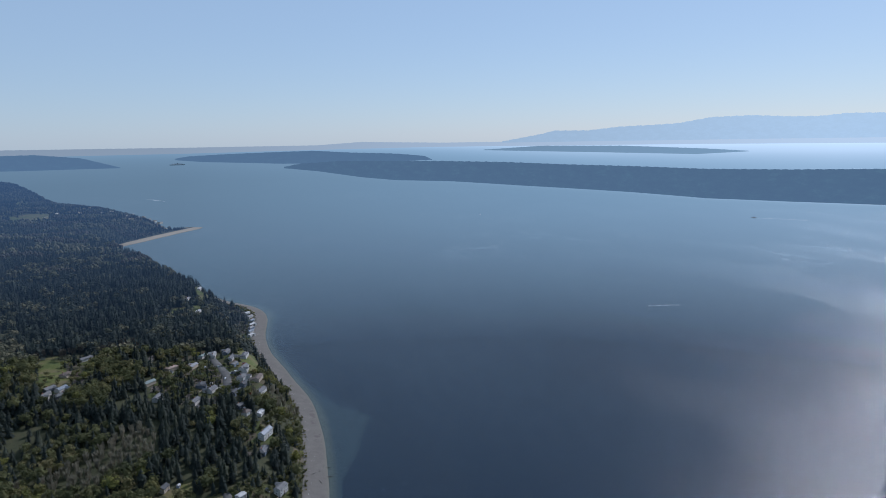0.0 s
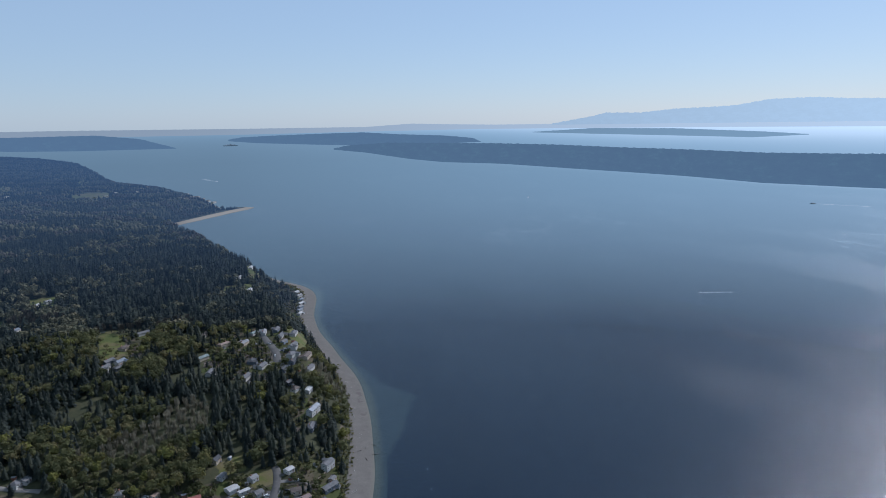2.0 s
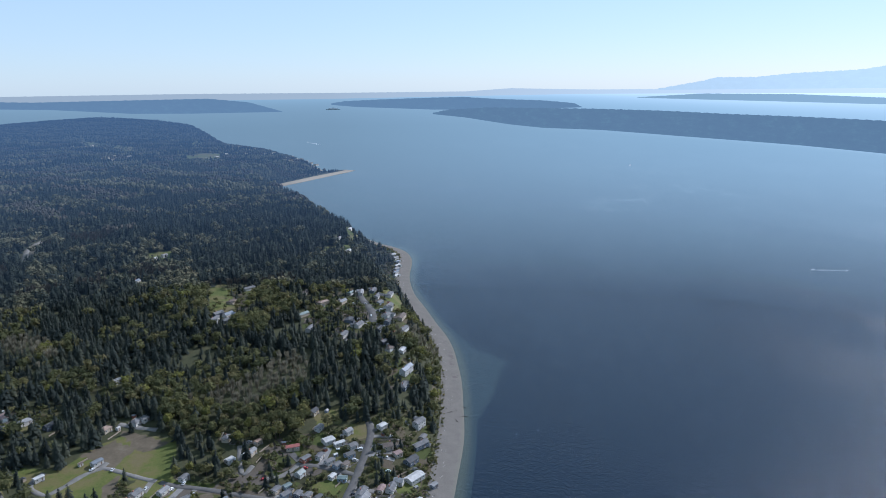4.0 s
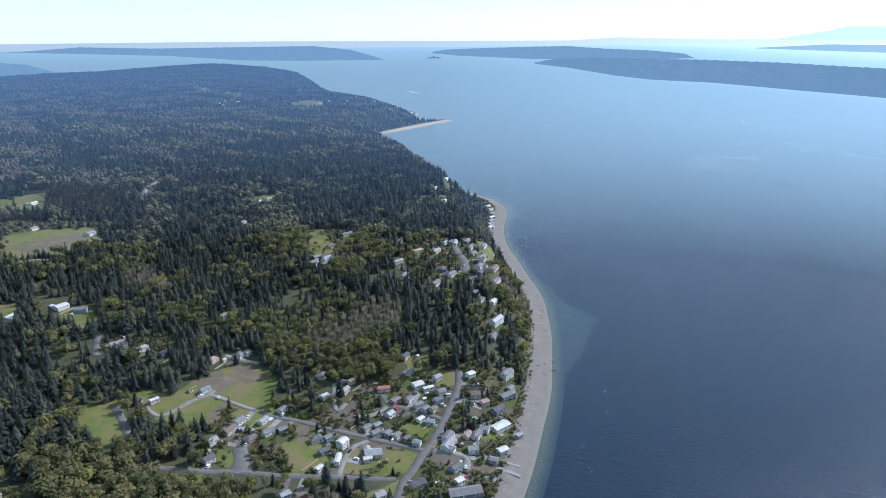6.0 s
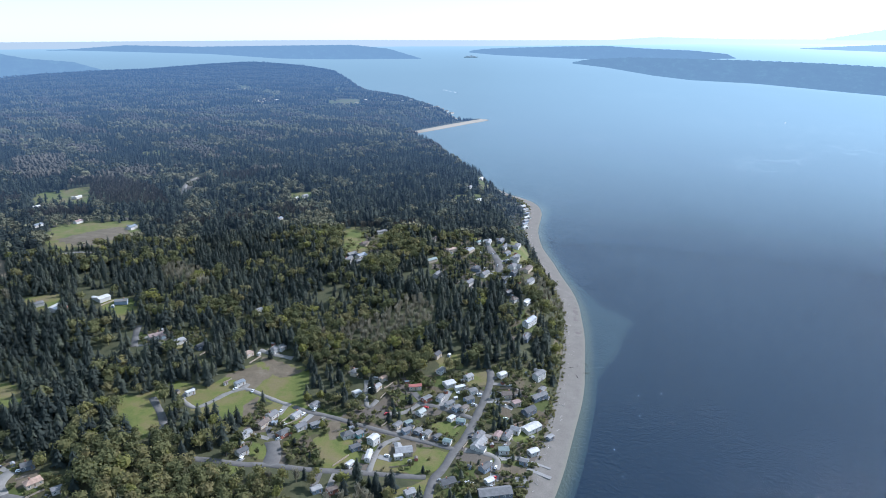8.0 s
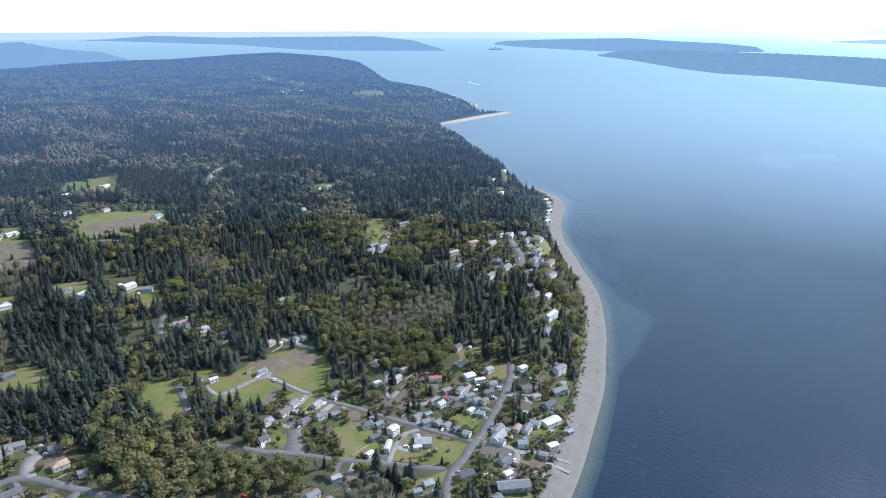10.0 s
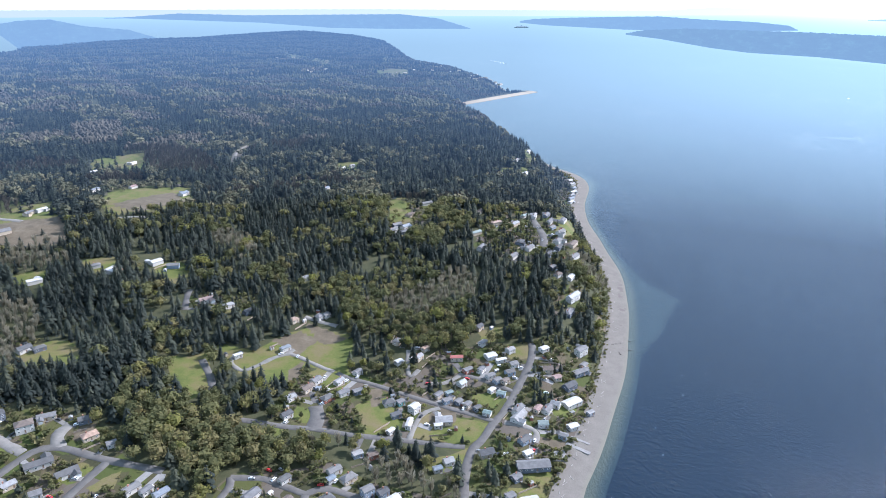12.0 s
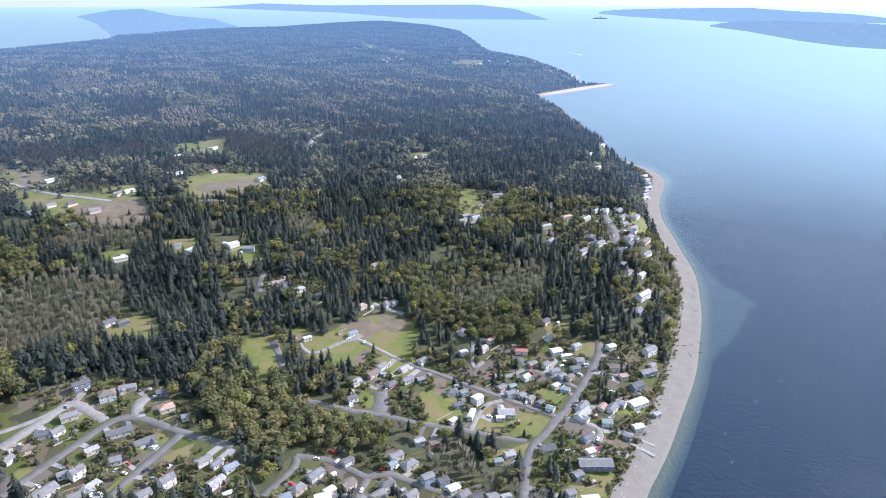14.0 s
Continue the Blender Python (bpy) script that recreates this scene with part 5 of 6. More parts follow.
BARE_STANDS.append([(-683, 1190), (-611, 1223), (-533, 1172), (-444, 1034), (-539, 1033), (-631, 1094)])
BARE_STANDS.append([(-896, 1366), (-835, 1441), (-705, 1230), (-751, 1171)])
BARE_STANDS.append([(-1466, 1757), (-1403, 1887), (-1191, 1613), (-1303, 1573)])
FIR_STANDS.append([(-347, 795), (-339, 897), (-257, 984), (-163, 930), (-142, 808), (-132, 699), (-174, 678), (-212, 680), (-272, 706), (-299, 772)])
FIR_STANDS.append([(-422, 1631), (-341, 1705), (-261, 1559), (-61, 1578), (-7, 1298), (98, 1306), (91, 1044), (0, 955), (-67, 995), (-161, 964), (-191, 1089), (-302, 1203)])
FIR_STANDS.append([(-552, 790), (-477, 825), (-384, 848), (-344, 752), (-269, 663), (-194, 580), (-221, 563), (-280, 599), (-337, 619), (-459, 665)])
FIR_STANDS.append([(-32, 705), (3, 758), (39, 702), (80, 700), (87, 639), (47, 598), (-4, 598), (-21, 622)])
FIR_STANDS.append([(-453, 583), (-426, 621), (-337, 619), (-280, 599), (-210, 547), (-181, 507), (-168, 466), (-188, 444), (-211, 455), (-269, 521), (-336, 546), (-408, 532)])
FIR_STANDS.append([(-473, 467), (-404, 486), (-321, 508), (-271, 502), (-255, 468), (-285, 435), (-377, 428), (-406, 390)])
FIR_STANDS.append([(-422, 1128), (-308, 1185), (-272, 1042), (-348, 1023), (-390, 1038)])
GROVES.append([(22, 537), (33, 548), (43, 534), (40, 509), (26, 506)])
GROVES.append([(-63, 531), (-56, 545), (-48, 523), (-48, 497), (-57, 496)])
GROVES.append([(-14, 417), (2, 427), (9, 407), (4, 392), (-13, 393)])
GROVES.append([(-129, 434), (-120, 448), (-109, 433), (-119, 420)])
GROVES.append([(-52, 554), (-30, 557), (-31, 545), (-48, 540)])
GROVES.append([(4, 502), (22, 514), (24, 507), (9, 493)])
GROVES.append([(-209, 361), (-185, 371), (-168, 346), (-187, 334)])
GROVES.append([(57, 637), (85, 665), (81, 618), (46, 596)])
GROVES.append([(43, 550), (55, 556), (56, 568), (43, 562)])
GROVES.append([(-85, 409), (-65, 422), (-62, 413), (-78, 405)])
GROVES.append([(-132, 379), (-123, 385), (-119, 372), (-127, 370)])
GROVES.append([(18, 410), (32, 414), (30, 404), (20, 401)])


def free(x, y):
    ok = np.ones(x.shape, bool)
    for poly in CLEARINGS + DIRT:
        q = np.array(poly, float)
        near = (x > q[:, 0].min()) & (x < q[:, 0].max()) & (y > q[:, 1].min()) & (y < q[:, 1].max())
        if near.any():
            strewn = np.random.rand(near.sum()) < (0.04 if q[:, 1].mean() < 700 else 0.16)
            ok[near] &= (within(poly, x[near], y[near]) < 0.5) | strewn
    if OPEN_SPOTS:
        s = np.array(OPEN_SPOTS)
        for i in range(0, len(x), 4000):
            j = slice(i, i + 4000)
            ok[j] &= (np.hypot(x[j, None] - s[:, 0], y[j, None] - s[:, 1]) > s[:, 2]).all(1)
    return ok


def in_any(polys, x, y, margin=0.0):
    k = np.zeros(x.shape, bool)
    for p in polys:
        k |= within(p, x, y) > margin
    return k


def stand(a0, a1, r0, r1, gap):
    """Where trees grow in a ring of the plan, how tall, and whether they bear leaves."""
    x, y = scatter(a0, a1, r0, r1, gap)
    d = inland(x, y)
    k = (d > 6) & ((d > 18) | (np.random.rand(len(x)) < 0.5))
    k &= ~((y > 2375) & (y < 2880) & (x > -140 + (y - 2375) * 0.25) & (d < 12))
    x, y, d = x[k], y[k], d[k]
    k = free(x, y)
    gard = in_any(GARDENS, x, y)
    k &= ~gard | (np.random.rand(len(x)) < np.where(np.hypot(x, y) > 620, 0.95, 0.75)) | in_any(GROVES, x, y)
    thin = ripple(x, y, 260, 3) * 0.5 + ripple(x, y, 90, 5) * 0.5
    k &= (thin < 0.62) | (np.random.rand(len(x)) < 0.35)
    x, y, gard, d = x[k], y[k], gard[k], d[k]
    r = np.hypot(x, y)
    mixn = 0.45 * ripple(x, y, 310, 6) + 0.4 * ripple(x, y, 75, 8) + 0.5 * (np.random.rand(len(x)) - 0.5)
    grove, pure = in_any(GROVES, x, y), in_any(FIR_STANDS, x, y)
    leafy = ((mixn > np.where(r > 1250, 0.32, 0.13)) | (gard & (np.random.rand(len(x)) < np.where(r > 700, 0.15, 0.5)))) & ~grove
    leafy &= ~pure | (np.random.rand(len(x)) < 0.3)
    leafy |= in_any(BROADLEAF, x, y) & (np.random.rand(len(x)) < 0.88)
    leafy |= in_any(MIXED, x, y) & (np.random.rand(len(x)) < 0.5)
    patch = ripple(x, y, 230, 11) + 0.5 * ripple(x, y, 80, 13) + 0.4 * np.random.rand(len(x))
    bare = in_any(BARE_STANDS, x, y) | ((patch > np.where(r > 1250, 0.84, 0.95)) & ~gard & ~pure)
    leafy &= ~bare
    z = height(x, y, d) - 0.4
    big = 1 - 0.3 * ease(r, 900, 2200)
    tall = np.where(leafy, 9 + 7 * np.random.rand(len(x)), (10 + 9.5 * np.random.rand(len(x)) ** 1.2) * big)
    tall *= 1 + 0.2 * ripple(x, y, 130, 4)
    tall = np.where(gard & ~grove, tall * np.where(r > 680, 0.62, 0.45), tall)
    tall = np.where(grove, tall * 0.72, tall)
    tall = np.where(bare, 10 + 4 * np.random.rand(len(x)), tall)
    tint = np.clip(0.45 + 0.25 * np.random.randn(len(x)) + 0.16 * ripple(x, y, 140, 9), 0, 1)
    return np.stack([x, y, z], -1), tall, tint, leafy & ~bare, bare


near_firs, near_leafy = [fir_shape(10, 7, s, 0.9) for s in range(8)], [leafy_shape(116, s, 0.075) for s in range(7)]
mid_firs, mid_leafy = [fir_shape(7, 5, s) for s in range(7)], [leafy_shape(34, s, 0.14) for s in range(4)]
far_firs, far_leafy = [spire_shape(5, s) for s in range(4)], [dome_shape(s, 4) for s in range(4)]
twigs = [twig_shape(20 + s) for s in range(5)]


def trunk_mesh(h, r):
    return Solid().tube((0, 0, -0.05), (0, 0, h), r, r * 0.35, 6).mesh("trunk", mat_bark)


LONE = {"fir_tree": [mesh_of("crown", *fir_shape(15, 8, 40 + s), mat_fir_own) for s in range(6)],
        "broadleaf_tree": [mesh_of("crown", *leafy_shape(170, 60 + s, 0.072), mat_alder_own) for s in range(6)]}
TRUNK = {"fir_tree": trunk_mesh(0.9, 0.02), "broadleaf_tree": trunk_mesh(0.62, 0.026)}
BOUGH = Solid().tube((0, 0, 0.3), (0.12, 0, 0.5), 0.013, 0.008, 4).tube((0.12, 0, 0.5), (0.2, 0.02, 0.66), 0.008, 0.003, 4).mesh("limb", mat_bark)
LONE_LABEL = {"fir_tree": ("tall dark green fir among the houses", "slender blue-green fir with drooping boughs", "full dense cedar near a garden"),
              "broadleaf_tree": ("alder in fresh olive-green leaf", "round maple breaking into yellow-green leaf", "budding tree with thin brownish crown")}


def lone_tree(kind, at, tall, k):
    """A tree of its own, with trunk and crown."""
    ob = new(kind)
    s = 0.9 + 0.3 * ((k * 37) % 11) / 11
    ob.matrix_world = Matrix.LocRotScale(Vector(at), Euler((0, 0, k * 2.4)), Vector((tall * s, tall * s, tall)))
    tagged(ob, LONE_LABEL[kind][k % 3], "tree", "firs of the village" if kind == "fir_tree" else "broadleaf trees of the village")
    part("trunk", TRUNK[kind], ob, "brown bark trunk")
    part("crown", LONE[kind][k % 6], ob)
    if kind == "broadleaf_tree":
        for j in range(4):
            part("limb", BOUGH, ob, at=pose(0, 0, 0.05 * j, 0, 0, 83 * j + 20 * k))


def forest(tag, a0, a1, r0, r1, gap, firs, leaves, mats):
    at, tall, tint, leafy, bare = stand(a0, a1, r0, r1, gap)
    fir = ~leafy & ~bare
    if tag == "forest":
        near = np.hypot(at[:, 0] + 90, at[:, 1] - 520)
        for which, kind, limit in ((fir, "fir_tree", 280), (leafy, "broadleaf_tree", 200)):
            own = np.nonzero(which)[0]
            own = own[np.argsort(near[own])[:limit]]
            for k, i in enumerate(own):
                lone_tree(kind, at[i], tall[i], k)
            which[own] = False
    plant("conifer_" + tag, "dense dark green firs and cedars", firs, mats[0], at[fir], tall[fir], tint[fir], broad=1.0 if r0 < MIDDLE else 1.35)
    plant("broadleaf_" + tag, "alders and maples in fresh yellow-green leaf", leaves, mats[1], at[leafy], tall[leafy], tint[leafy])
    plant("bare_" + tag, "stand of grey leafless alders", twigs if r0 < 1300 else far_leafy, mat_bare if r0 < MIDDLE else mat_bare_far, at[bare], tall[bare], tint[bare])


forest("forest", -56, 20, 235, MIDDLE, 8.1, near_firs, near_leafy, (mat_fir, mat_alder))
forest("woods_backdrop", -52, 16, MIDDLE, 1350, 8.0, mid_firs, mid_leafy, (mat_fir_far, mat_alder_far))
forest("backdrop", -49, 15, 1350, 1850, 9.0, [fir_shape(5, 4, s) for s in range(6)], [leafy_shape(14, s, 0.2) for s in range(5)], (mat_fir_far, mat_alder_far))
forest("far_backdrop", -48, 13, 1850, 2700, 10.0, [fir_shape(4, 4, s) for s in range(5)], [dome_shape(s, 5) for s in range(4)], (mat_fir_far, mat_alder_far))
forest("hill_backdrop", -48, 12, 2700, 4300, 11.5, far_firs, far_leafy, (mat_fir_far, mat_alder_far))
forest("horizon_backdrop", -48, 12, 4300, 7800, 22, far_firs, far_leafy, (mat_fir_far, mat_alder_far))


# ---- garden shrubs ----
def shrubs():
    x, y = scatter(-45, 14, 300, 900, 4.3)
    k = in_any(GARDENS, x, y) & (inland(x, y) > 3) & (np.random.rand(len(x)) < 0.85)
    x, y = x[k], y[k]
    k = free(x, y)
    x, y = x[k], y[k]
    at = np.stack([x, y, height(x, y) - 0.3], -1)
    bx, by = scatter(-45, 14, 330, 1500, 3.4)
    d = inland(bx, by)
    k = (d > 1.0) & (d < 15) & (np.random.rand(len(bx)) < 0.8)
    bx, by, d = bx[k], by[k], d[k]
    k = free(bx, by)
    bx, by = bx[k], by[k]
    bank = np.stack([bx, by, height(bx, by) - 0.3], -1)
    plant("bank_shrubs", "pale green brush along the foot of the sandy bank", [leafy_shape(14, 90 + s, 0.28, 0.5) for s in range(4)], mat_alder, bank, 1.0 + 2.6 * np.random.rand(len(bx)) ** 1.5, 0.35 + 0.55 * np.random.rand(len(bx)), "shrubs")
    plant("garden_shrubs", "mixed dark and olive shrubs and hedges", [leafy_shape(14, 80 + s, 0.28, 0.5) for s in range(5)], mat_alder, at, 1.2 + 5.0 * np.random.rand(len(x)) ** 2, np.random.rand(len(x)) * 0.75, "shrubs")


shrubs()


# ---- small things of the village ----
PAINT = {"r": ("red", (0.45, 0.03, 0.03)), "w": ("white", (0.75, 0.75, 0.74)), "g": ("grey", (0.25, 0.26, 0.27)), "k": ("black", (0.02, 0.02, 0.025)), "s": ("silver", (0.5, 0.51, 0.52)), "e": ("pale green", (0.45, 0.55, 0.5))}
mat_tyre = plain("tyre_rubber", (0.015, 0.015, 0.015), (0.03, 0.03, 0.03), 3.0, 0.9)
CAR_PAINT = {k: plain(v[0].replace(" ", "_") + "_car_paint", tuple(c * 0.92 for c in v[1]), v[1], 0.5, 0.28) for k, v in PAINT.items()}
CAR_BODY = {k: Solid().box(-2.2, 2.2, -0.88, 0.88, 0.32, 0.72).box(-2.15, 2.12, -0.86, 0.86, 0.72, 0.98, 0.95).box(-1.35, 0.7, -0.72, 0.72, 1.46, 1.54, 0.94).mesh("body", m) for k, m in CAR_PAINT.items()}
CAR_GLASS = Solid().box(-1.75, 1.2, -0.8, 0.8, 0.97, 1.47, 0.78).mesh("glasshouse", mat_glass)
WHEEL = Solid().tube((0, -0.11, 0), (0, 0.11, 0), 0.33, 0.33, 10).mesh("wheel", mat_tyre)


def car(x, y, turn, paint):
    ob = new("car")
    ob.matrix_world = pose(x, y, ground_at(x, y) + 0.38, 0, 0, turn)
    tagged(ob, f"{PAINT[paint][0]} parked car beside the lane or a house", "car", "parked cars")
    part("body", CAR_BODY[paint], ob)
    part("glasshouse", CAR_GLASS, ob, "dark car windows")
    for a in (-1.35, 1.4):
        for b in (-0.8, 0.8):
            part("wheel", WHEEL, ob, at=pose(a, b, 0.33))


car(-119.1, 385.6, 16, "r")
car(-110.2, 391.1, 70, "w")
car(-126.5, 362.1, 268, "w")
car(-157.3, 394.3, 340, "r")
car(-151.5, 385.9, 70, "w")
car(-149.7, 396.5, 340, "g")
car(-289.8, 340.5, 263, "g")
car(-282.7, 339.2, 353, "w")
car(-270.9, 345.3, 263, "k")
car(-362.4, 416.7, 342, "k")
car(-73.7, 380.6, 71, "w")
car(-84.7, 381.7, 347, "k")
car(-88.2, 380.0, 347, "s")
car(-181.3, 545.0, 259, "s")
car(-196.6, 546.1, 218, "w")
car(-62.8, 477.8, 70, "k")
car(-56.9, 468.4, 160, "w")
car(22.4, 466.4, 255, "s")
car(25.8, 461.7, 255, "w")
car(25.0, 455.5, 345, "k")
car(-1.7, 438.9, 53, "k")
car(2.3, 439.4, 53, "s")
car(6.7, 440.8, 143, "w")
car(32.7, 449.0, 255, "k")
car(-62.8, 525.0, 9, "r")
car(-91.7, 550.8, 187, "r")
car(-87.9, 552.5, 97, "w")
car(30.5, 525.3, 322, "w")
car(37.1, 528.7, 162, "e")
car(-257.5, 351.9, 260, "s")
car(-367.7, 415.3, 342, "w")
car(-367.3, 393.9, 156, "g")
car(46.0, 805.9, 267, "k")
car(44.0, 835.7, 267, "w")
car(39.3, 878.2, 11, "s")
car(-378.9, 687.0, 88, "w")
car(-30.4, 539.2, 351, "r")
car(-2.5, 562.4, 162, "w")
car(-166.1, 384.4, 11, "s")
car(-131.9, 360.7, 268, "k")


# ---- sheds, drives and fences round the houses ----
def near_road(x, y):
    best = None
    for kind, width, line in ROADS:
        p = softened(np.array(line, float), 2)
        d = np.hypot(p[:, 0] - x, p[:, 1] - y)
        i = int(d.argmin())
        if best is None or d[i] < best[0]:
            best = (float(d[i]), p[i])
    return best


def drive(a, b, width, mat, label):
    n = max(3, int(math.dist(a, b) / 3))
    t = np.linspace(0, 1, n)
    q = np.array(a)[None] * (1 - t)[:, None] + np.array(b)[None] * t[:, None]
    g = np.array(b) - np.array(a)
    nrm = np.array((-g[1], g[0])) / np.hypot(*g)
    v = []
    for k in (-0.5, 0.5):
        e = q + nrm * k * width
        v.append(np.column_stack([e, height(e[:, 0], e[:, 1]) + 0.2]))
    for k in (0.52, -0.52):
        e = q + nrm * k * width
        v.append(np.column_stack([e, height(e[:, 0], e[:, 1]) - 0.5]))
    v = np.stack([v[3], v[0], v[1], v[2]], 1)
    i = np.arange(n * 4).reshape(-1, 4)
    f = np.stack([i[:-1, :-1], i[:-1, 1:], i[1:, 1:], i[1:, :-1]], -1).reshape(-1, 4)
    tagged(new("driveway", mesh_of("driveway", v.reshape(-1, 3), f, mat)), label, "driveway", kind="structure")


SHED_WALL = {k: walls(3.4, 2.6, 2.1, 0.6).mesh("wall", WALL[k]) for k in WALL}
SHED_ROOF = {k: gable(3.4, 2.6, 2.1, 0.6, 0.2, 0.1).mesh("roof", ROOF[k]) for k in ROOF}
SHED_DOOR = Solid().box(-0.5, 0.5, -1.36, -1.305, 0, 1.9).mesh("door", mat_door)
RAIL = Solid().box(0, 3.0, -0.03, 0.03, 0.15, 1.45).mesh("panel", mat_deck)
POST = Solid().box(-0.07, 0.07, -0.07, 0.07, -0.4, 1.6).mesh("post", mat_deck)


def fence(x, y, turn, panels):
    ob = new("fence")
    z = ground_at(x, y)
    ob.matrix_world = pose(x, y, z, 0, 0, turn)
    tagged(ob, "weathered brown plank garden fence", "fence", "garden fences")
    c, s = math.cos(radians(turn)), math.sin(radians(turn))
    for i in range(panels + 1):
        dz = ground_at(x + c * i * 3.0, y + s * i * 3.0) - z
        part("post", POST, ob, at=pose(i * 3.0, 0, dz))
        if i < panels:
            part("panel", RAIL, ob, at=pose(i * 3.0, 0, dz))


def dress(ob, k):
    """What stands round a house: its drive, a shed, a stretch of fence, a car."""
    rng = random.Random(500 + k)
    x, y, _ = ob.matrix_world.translation
    turn = math.degrees(ob.matrix_world.to_euler().z)
    if math.hypot(x, y) > 900:
        return
    d, p = near_road(x, y)
    if 9 < d < 45:
        u = (np.array((x, y)) - p) / d
        a, b = p + u * 2.5, p + u * min(d - 4.5, 26)
        side = np.array((-u[1], u[0])) * rng.choice((-3.0, 3.0))
        if rng.random() < 0.85:
            drive(tuple(a + side * 0.4), tuple(b + side), rng.uniform(3.2, 5.5), rng.choice((mat_gravel, mat_concrete, mat_asphalt)), "short pale drive from the lane to a house")
            if rng.random() < 0.55:
                q = a * 0.35 + b * 0.65 + side * 0.8
                car(float(q[0]), float(q[1]), math.degrees(math.atan2(u[1], u[0])) + rng.uniform(-6, 6), rng.choice("wwgkssr"))
    c, s = math.cos(radians(turn)), math.sin(radians(turn))
    if rng.random() < 0.6:
        ox, oy = rng.choice((-1, 1)) * rng.uniform(6, 9), rng.choice((-1, 1)) * rng.uniform(7, 10)
        sx, sy = x + c * ox - s * oy, y + s * ox + c * oy
        if near_road(sx, sy)[0] > 6 and inland(np.array([sx]), np.array([sy]))[0] > 4:
            sh = new("shed")
            sh.matrix_world = pose(sx, sy, ground_at(sx, sy) + 0.1, 0, 0, turn + rng.choice((0, 90)))
            wl, rf = rng.choice("wwtnur"), rng.choice("gldwub")
            tagged(sh, f"small {WALL_WORD[wl]} garden shed with a {ROOF_WORD[rf]} roof", "shed", "garden sheds")
            part("wall", SHED_WALL[wl], sh)
            part("roof", SHED_ROOF[rf], sh, ROOF_WORD[rf] + " roof")
            part("door", SHED_DOOR, sh, "brown plank door")
    if rng.random() < 0.5:
        oy = rng.choice((-1, 1)) * rng.uniform(9, 12)
        fx, fy = x - c * 9 - s * oy, y - s * 9 + c * oy
        n = rng.randint(3, 6)
        ends = inland(np.array([fx, fx + c * 3 * n]), np.array([fy, fy + s * 3 * n]))
        if ends.min() > 5 and near_road(fx + c * 1.5 * n, fy + s * 1.5 * n)[0] > 3 * n * 0.5:
            fence(fx, fy, turn, n)


for k, ob in enumerate([o for o in bpy.data.objects if o.name.split(".")[0] == "house"]):
    dress(ob, k)


# ---- along the beach ----
def driftwood(x, y, turn, length, r, mat, label):
    rng = random.Random(int(x * 7 + y))
    z = max(2.75 - 0.15 * max(-float(inland(np.array([x]), np.array([y]))[0]), 0), 0.1)
    s, p = Solid(), (-length / 2, 0, 0)
    for i in range(3):
        q = (-length / 2 + length * (i + 1) / 3, rng.uniform(-0.3, 0.3), rng.uniform(-0.05, 0.1))
        s.tube(p, q, r * (1 - i * 0.2), r * (0.8 - i * 0.2), 6)
        p = q
    ob = new("driftwood_log", s.mesh("driftwood_log", mat))
    ob.matrix_world = pose(x, y, z + r * 0.7, 0, 0, turn)
    tagged(ob, label, "log", "driftwood on the beach")


seg = np.hypot(*np.diff(COAST, axis=0).T)
run = np.concatenate([[0], np.cumsum(seg)])
for k in range(90):
    t = np.interp(390 + (k / 90) ** 1.2 * 1050 + random.uniform(-25, 25), COAST[: 2 * len(COAST) // 3, 1], run[: 2 * len(COAST) // 3])
    x, y = np.interp(t, run, COAST[:, 0]), np.interp(t, run, COAST[:, 1])
    ax, ay = np.interp(t + 5, run, COAST[:, 0]), np.interp(t + 5, run, COAST[:, 1])
    a = math.atan2(ay - y, ax - x)
    o = 0.5 + 5.5 * random.random() ** 2
    driftwood(x + o * math.sin(a), y - o * math.cos(a), math.degrees(a) + random.gauss(0, 32), random.uniform(2, 5), random.uniform(0.12, 0.24), mat_log, "bleached driftwood log at the top of the beach")
for x, y, a, n in ((109, 641, 20, 5), (112, 624, 100, 6), (125, 653, 150, 4), (121, 634, 60, 4), (124, 633, 10, 5), (116, 647, 80, 4)):
    driftwood(x, y, a, n, 0.35, mat_darklog, "dark fallen trunk stranded on the shingle")


def ramp(ax, ay, bx, by, width):
    L = math.dist((ax, ay), (bx, by))
    s = Solid().poly([(0, -width / 2, 2.4), (L, -width / 2, 0.4), (L, width / 2, 0.4), (0, width / 2, 2.4), (0, -width / 2, 3.7), (L, -width / 2, 2.0), (L, width / 2, 2.0), (0, width / 2, 3.7)],
                     [(3, 2, 1, 0), (4, 5, 6, 7), (0, 1, 5, 4), (1, 2, 6, 5), (2, 3, 7, 6), (3, 0, 4, 7)])
    ob = new("boat_ramp", s.mesh("boat_ramp", mat_concrete))
    ob.matrix_world = pose(ax, ay, 0, 0, 0, math.degrees(math.atan2(by - ay, bx - ax)))
    tagged(ob, "pale concrete boat ramp across the beach", "boat ramp", "boat ramps")


ramp(54, 475, 68, 469, 2.6)
ramp(50, 466, 67, 457, 3.6)
slab = new("terrace", Solid().box(-6, 6, -6.5, 6.5, -1.5, 0.3).box(-6, 6, -6.6, -6.3, 0.3, 0.9).mesh("terrace", mat_concrete))
slab.matrix_world = pose(43, 449, ground_at(43, 449) + 0.2, 0, 0, 8)
tagged(slab, "pale concrete terrace above the beach", "terrace")

# ---- on the water ----
mat_hull, mat_foam = plain("white_gelcoat", (0.7, 0.71, 0.72), (0.8, 0.8, 0.8), 0.5, 0.3), plain("foam", (0.45, 0.5, 0.52), (0.75, 0.78, 0.8), 0.25, 0.9)
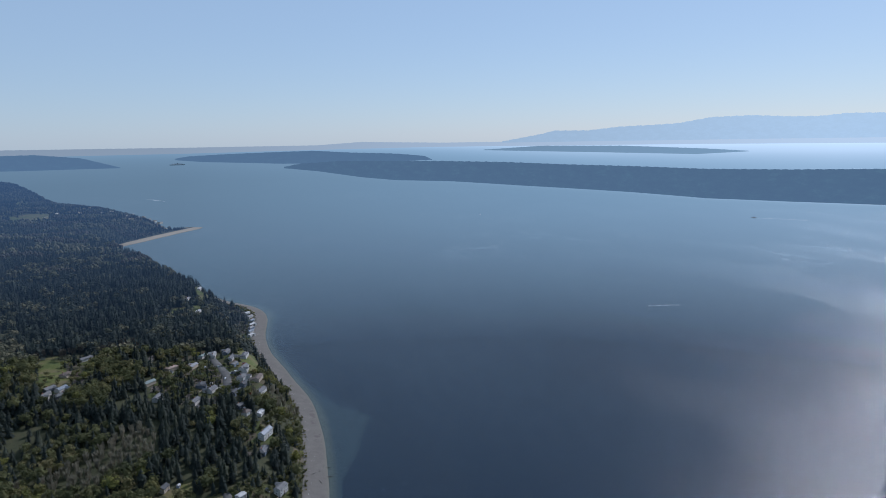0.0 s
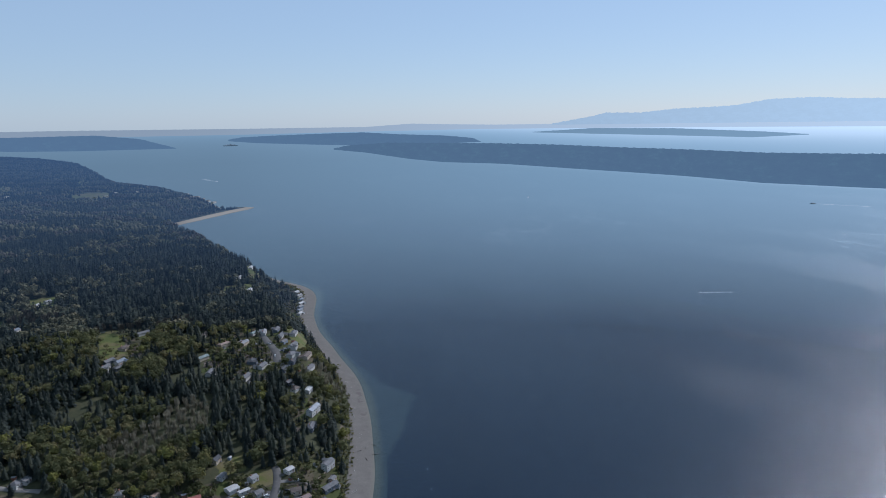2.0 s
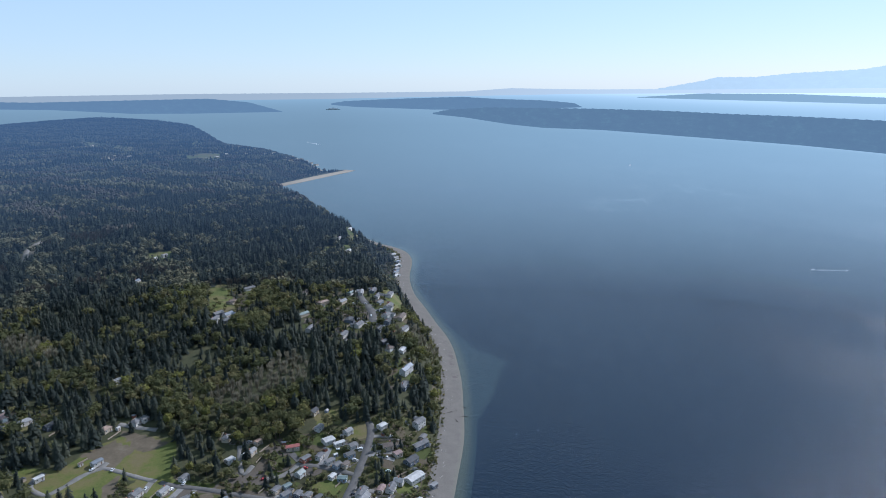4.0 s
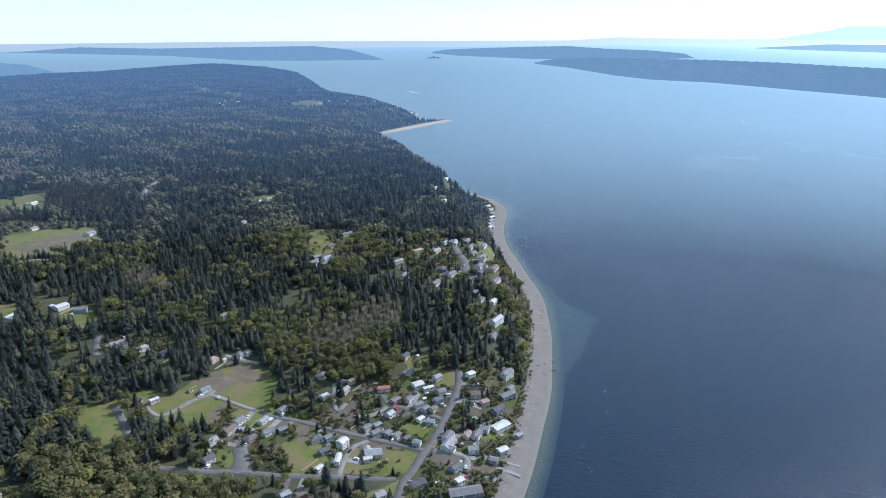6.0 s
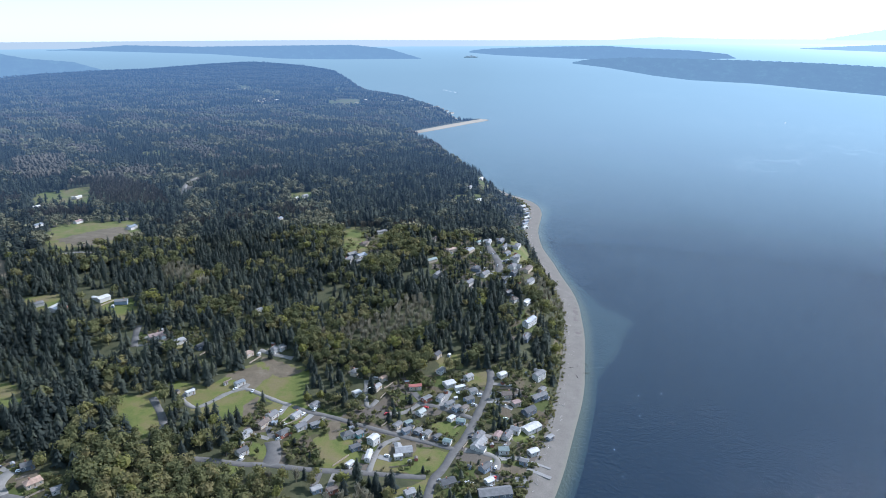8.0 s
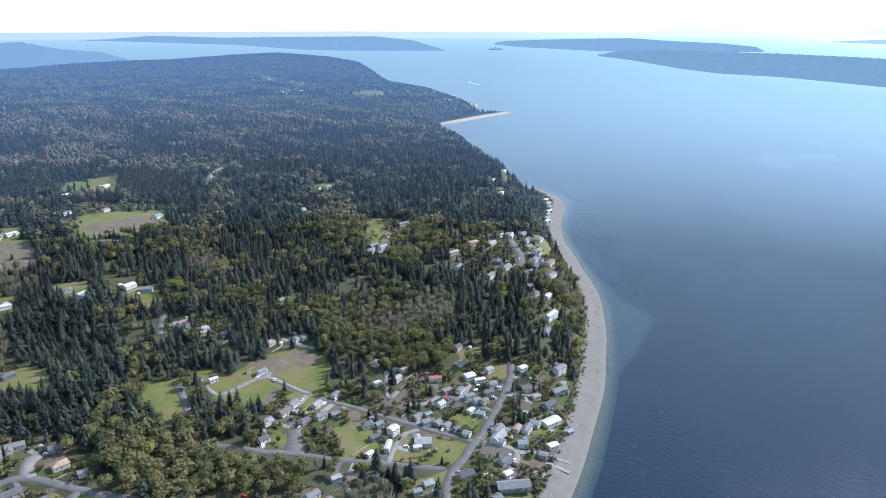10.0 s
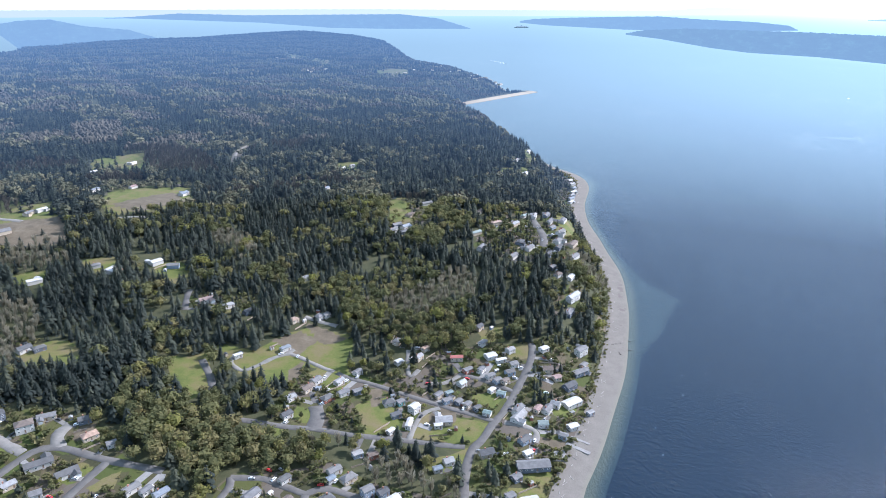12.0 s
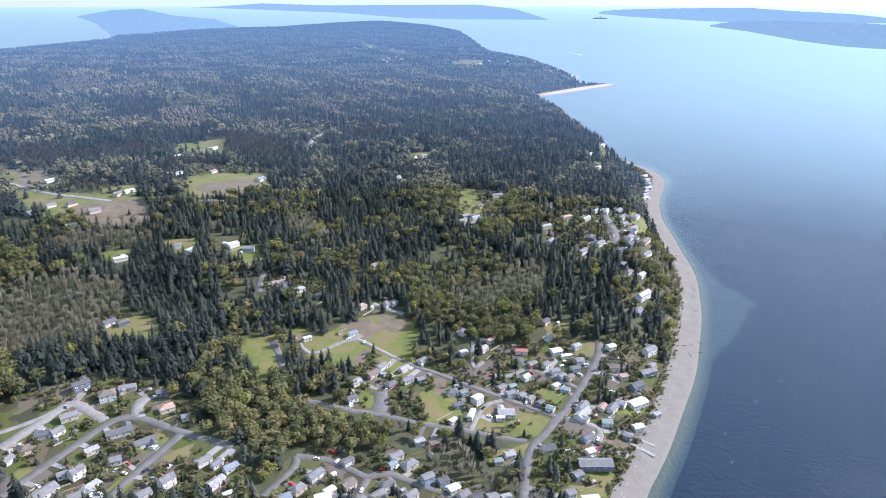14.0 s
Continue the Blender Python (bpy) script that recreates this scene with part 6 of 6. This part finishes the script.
mat_navy = plain("dark_hull_paint", (0.03, 0.05, 0.06), (0.05, 0.075, 0.085), 0.2, 0.4)


def boat(x, y, turn, length, mat, label):
    s, p = length / 8.0, drawn_in(np.array((x, y, 0.0)))
    ob = new("motor_boat")
    ob.matrix_world = Matrix.Translation(Vector(p)) @ pose(0, 0, 0, 0, 0, turn) @ Matrix.Scale(s, 4)
    tagged(ob, label, "boat", "boats under way")
    hull = Solid().poly([(-4, -1.1, -0.3), (2, -1.0, -0.3), (4.2, 0, 0.1), (2, 1.0, -0.3), (-4, 1.1, -0.3), (-4, -1.4, 0.9), (2, -1.35, 1.0), (4.6, 0, 1.25), (2, 1.35, 1.0), (-4, 1.4, 0.9)],
                        [(4, 3, 2, 1, 0), (5, 6, 7, 8, 9), (0, 1, 6, 5), (1, 2, 7, 6), (2, 3, 8, 7), (3, 4, 9, 8), (4, 0, 5, 9)])
    part("hull", hull.mesh("hull", mat), ob)
    part("cabin", Solid().box(-1.2, 1.6, -0.9, 0.9, 0.95, 2.2, 0.8).mesh("cabin", mat_hull), ob, "white cabin")
    part("windscreen", Solid().box(-1.0, 1.5, -0.86, 0.86, 1.5, 1.95, 0.93).mesh("windscreen", mat_glass), ob, "dark cabin windows")


def wake(ax, ay, bx, by, w0, w1):
    """A torn line of foam on the water behind a boat."""
    t = np.linspace(0, 1, 60)
    g = np.array((bx - ax, by - ay), float)
    nrm = np.array((-g[1], g[0])) / np.hypot(*g)
    q = np.array((ax, ay), float) + g * t[:, None]
    v, f = [], []
    rng = np.random.RandomState(3)
    for side in (-1, 0, 1):
        for i in range(59):
            if rng.rand() < 0.2 + 0.5 * t[i]:
                continue
            w = (w0 + (w1 - w0) * t[i])
            c = q[i] + nrm * side * w * (0.7 + 0.3 * rng.rand())
            e = q[i + 1] + nrm * side * w * (0.7 + 0.3 * rng.rand())
            h = nrm * w * 0.22 * (0.5 + rng.rand())
            k = len(v)
            v += [(*(c - h), 0.25), (*(e - h), 0.25), (*(e + h), 0.25), (*(c + h), 0.25)]
            f.append((k, k + 1, k + 2, k + 3))
    tagged(new("wake", mesh_of("wake", drawn_in(np.array(v)), np.array(f), mat_foam)), "thin white line of foam on the sea", "wake", kind="stuff")


boat(-39, 4126, -70, 14, mat_hull, "white motor boat trailing a wake far off")
wake(-42, 4140, -125, 4345, 5, 9)
boat(1194, 2669, 40, 13, mat_hull, "small white boat on the open water")
boat(2043, 2045, 150, 16, mat_navy, "dark fishing boat near the far island")
wake(2050, 2036, 2150, 1900, 3, 8)
boat(824, 1068, 165, 6, mat_hull, "white runabout with a short wake")
wake(828, 1066, 880, 1052, 1.6, 3.2)


def ferry():
    x, y, z = drawn_in(np.array((112.0, 10418.0, 0.0)))
    ob = new("ferry")
    ob.matrix_world = pose(x, y, z + 0.5, 0, 0, 4) @ Matrix.Diagonal((1, 1, 0.65, 1))
    tagged(ob, "long grey-green and white car ferry far off in the strait", "ferry")
    part("hull", Solid().poly([(-40, -9, 0), (40, -9, 0), (46, 0, 1), (40, 9, 0), (-40, 9, 0), (-46, 0, 1), (-42, -10, 7), (42, -10, 7), (47, 0, 7), (42, 10, 7), (-42, 10, 7), (-47, 0, 7)],
                              [(0, 1, 2, 3, 4, 5), (6, 7, 8, 9, 10, 11), (0, 1, 7, 6), (1, 2, 8, 7), (2, 3, 9, 8), (3, 4, 10, 9), (4, 5, 11, 10), (5, 0, 6, 11)]).mesh("hull", plain("grey_green_hull", (0.14, 0.18, 0.19), (0.2, 0.24, 0.25), 0.1, 0.5)), ob, "grey-green hull")
    part("deck_house", Solid().box(-34, 34, -9, 9, 7, 13).box(-24, 24, -7, 7, 13, 16.5).mesh("deck_house", plain("ferry_white", (0.5, 0.52, 0.53), (0.6, 0.61, 0.62), 0.1, 0.5)), ob, "pale deck house")
    for a in (-24, 24):
        part("bridge", Solid().box(a - 4, a + 4, -6, 6, 16.5, 19.5).mesh("bridge", mat_hull), ob, "white wheelhouse")
    part("funnel", Solid().box(-3, 3, -2.5, 2.5, 16.5, 23, 0.8).mesh("funnel", mat_navy), ob, "dark funnel")


ferry()


def buoy(x, y):
    ob = new("mooring_buoy")
    ob.matrix_world = pose(x, y, 0.15)
    tagged(ob, "round white mooring buoy on the water", "buoy", "mooring buoys")
    bm = bmesh.new()
    bmesh.ops.create_icosphere(bm, subdivisions=2, radius=0.32)
    me = bpy.data.meshes.new("float")
    bm.to_mesh(me)
    bm.free()
    me.materials.append(mat_hull)
    part("float", me, ob)
    part("ring", Solid().tube((0, 0, 0.25), (0, 0, 0.5), 0.08, 0.06, 8).mesh("ring", mat_navy), ob, "dark mooring ring")


for x, y in ((123, 499), (163, 588), (185, 592), (156, 552), (122, 463)):
    buoy(x, y)


# ---- on the far island ----
def far_cottage(az, dip):
    """A white cottage by the water of the island opposite."""
    r = EYE / math.tan(radians(dip))
    p = drawn_in(np.array((r * math.sin(radians(az)), r * math.cos(radians(az)), 0.0)))
    k = math.hypot(p[0], p[1])
    e = np.array((0, 0, EYE))
    p = e + (p - e) * (k - 14) / k
    ob = new("cottage")
    ob.matrix_world = pose(p[0], p[1], p[2] + 2.0, 0, 0, -az + 20)
    tagged(ob, "white cottage by the water of the far island", "house", "cottages on the far island")
    part("wall", walls(9, 6, 3.0, 1.6).mesh("wall", WALL["w"]), ob)
    part("roof", gable(9, 6, 3.0, 1.6).mesh("roof", ROOF["l"]), ob, "pale roof")


for az, dip in ((38.6, 4.62), (39.4, 4.68), (40.1, 4.72), (40.6, 4.77), (41.2, 4.8), (41.9, 4.85), (43.5, 4.9), (46.2, 4.93), (36.8, 4.5), (27.5, 3.88)):
    far_cottage(az, dip)
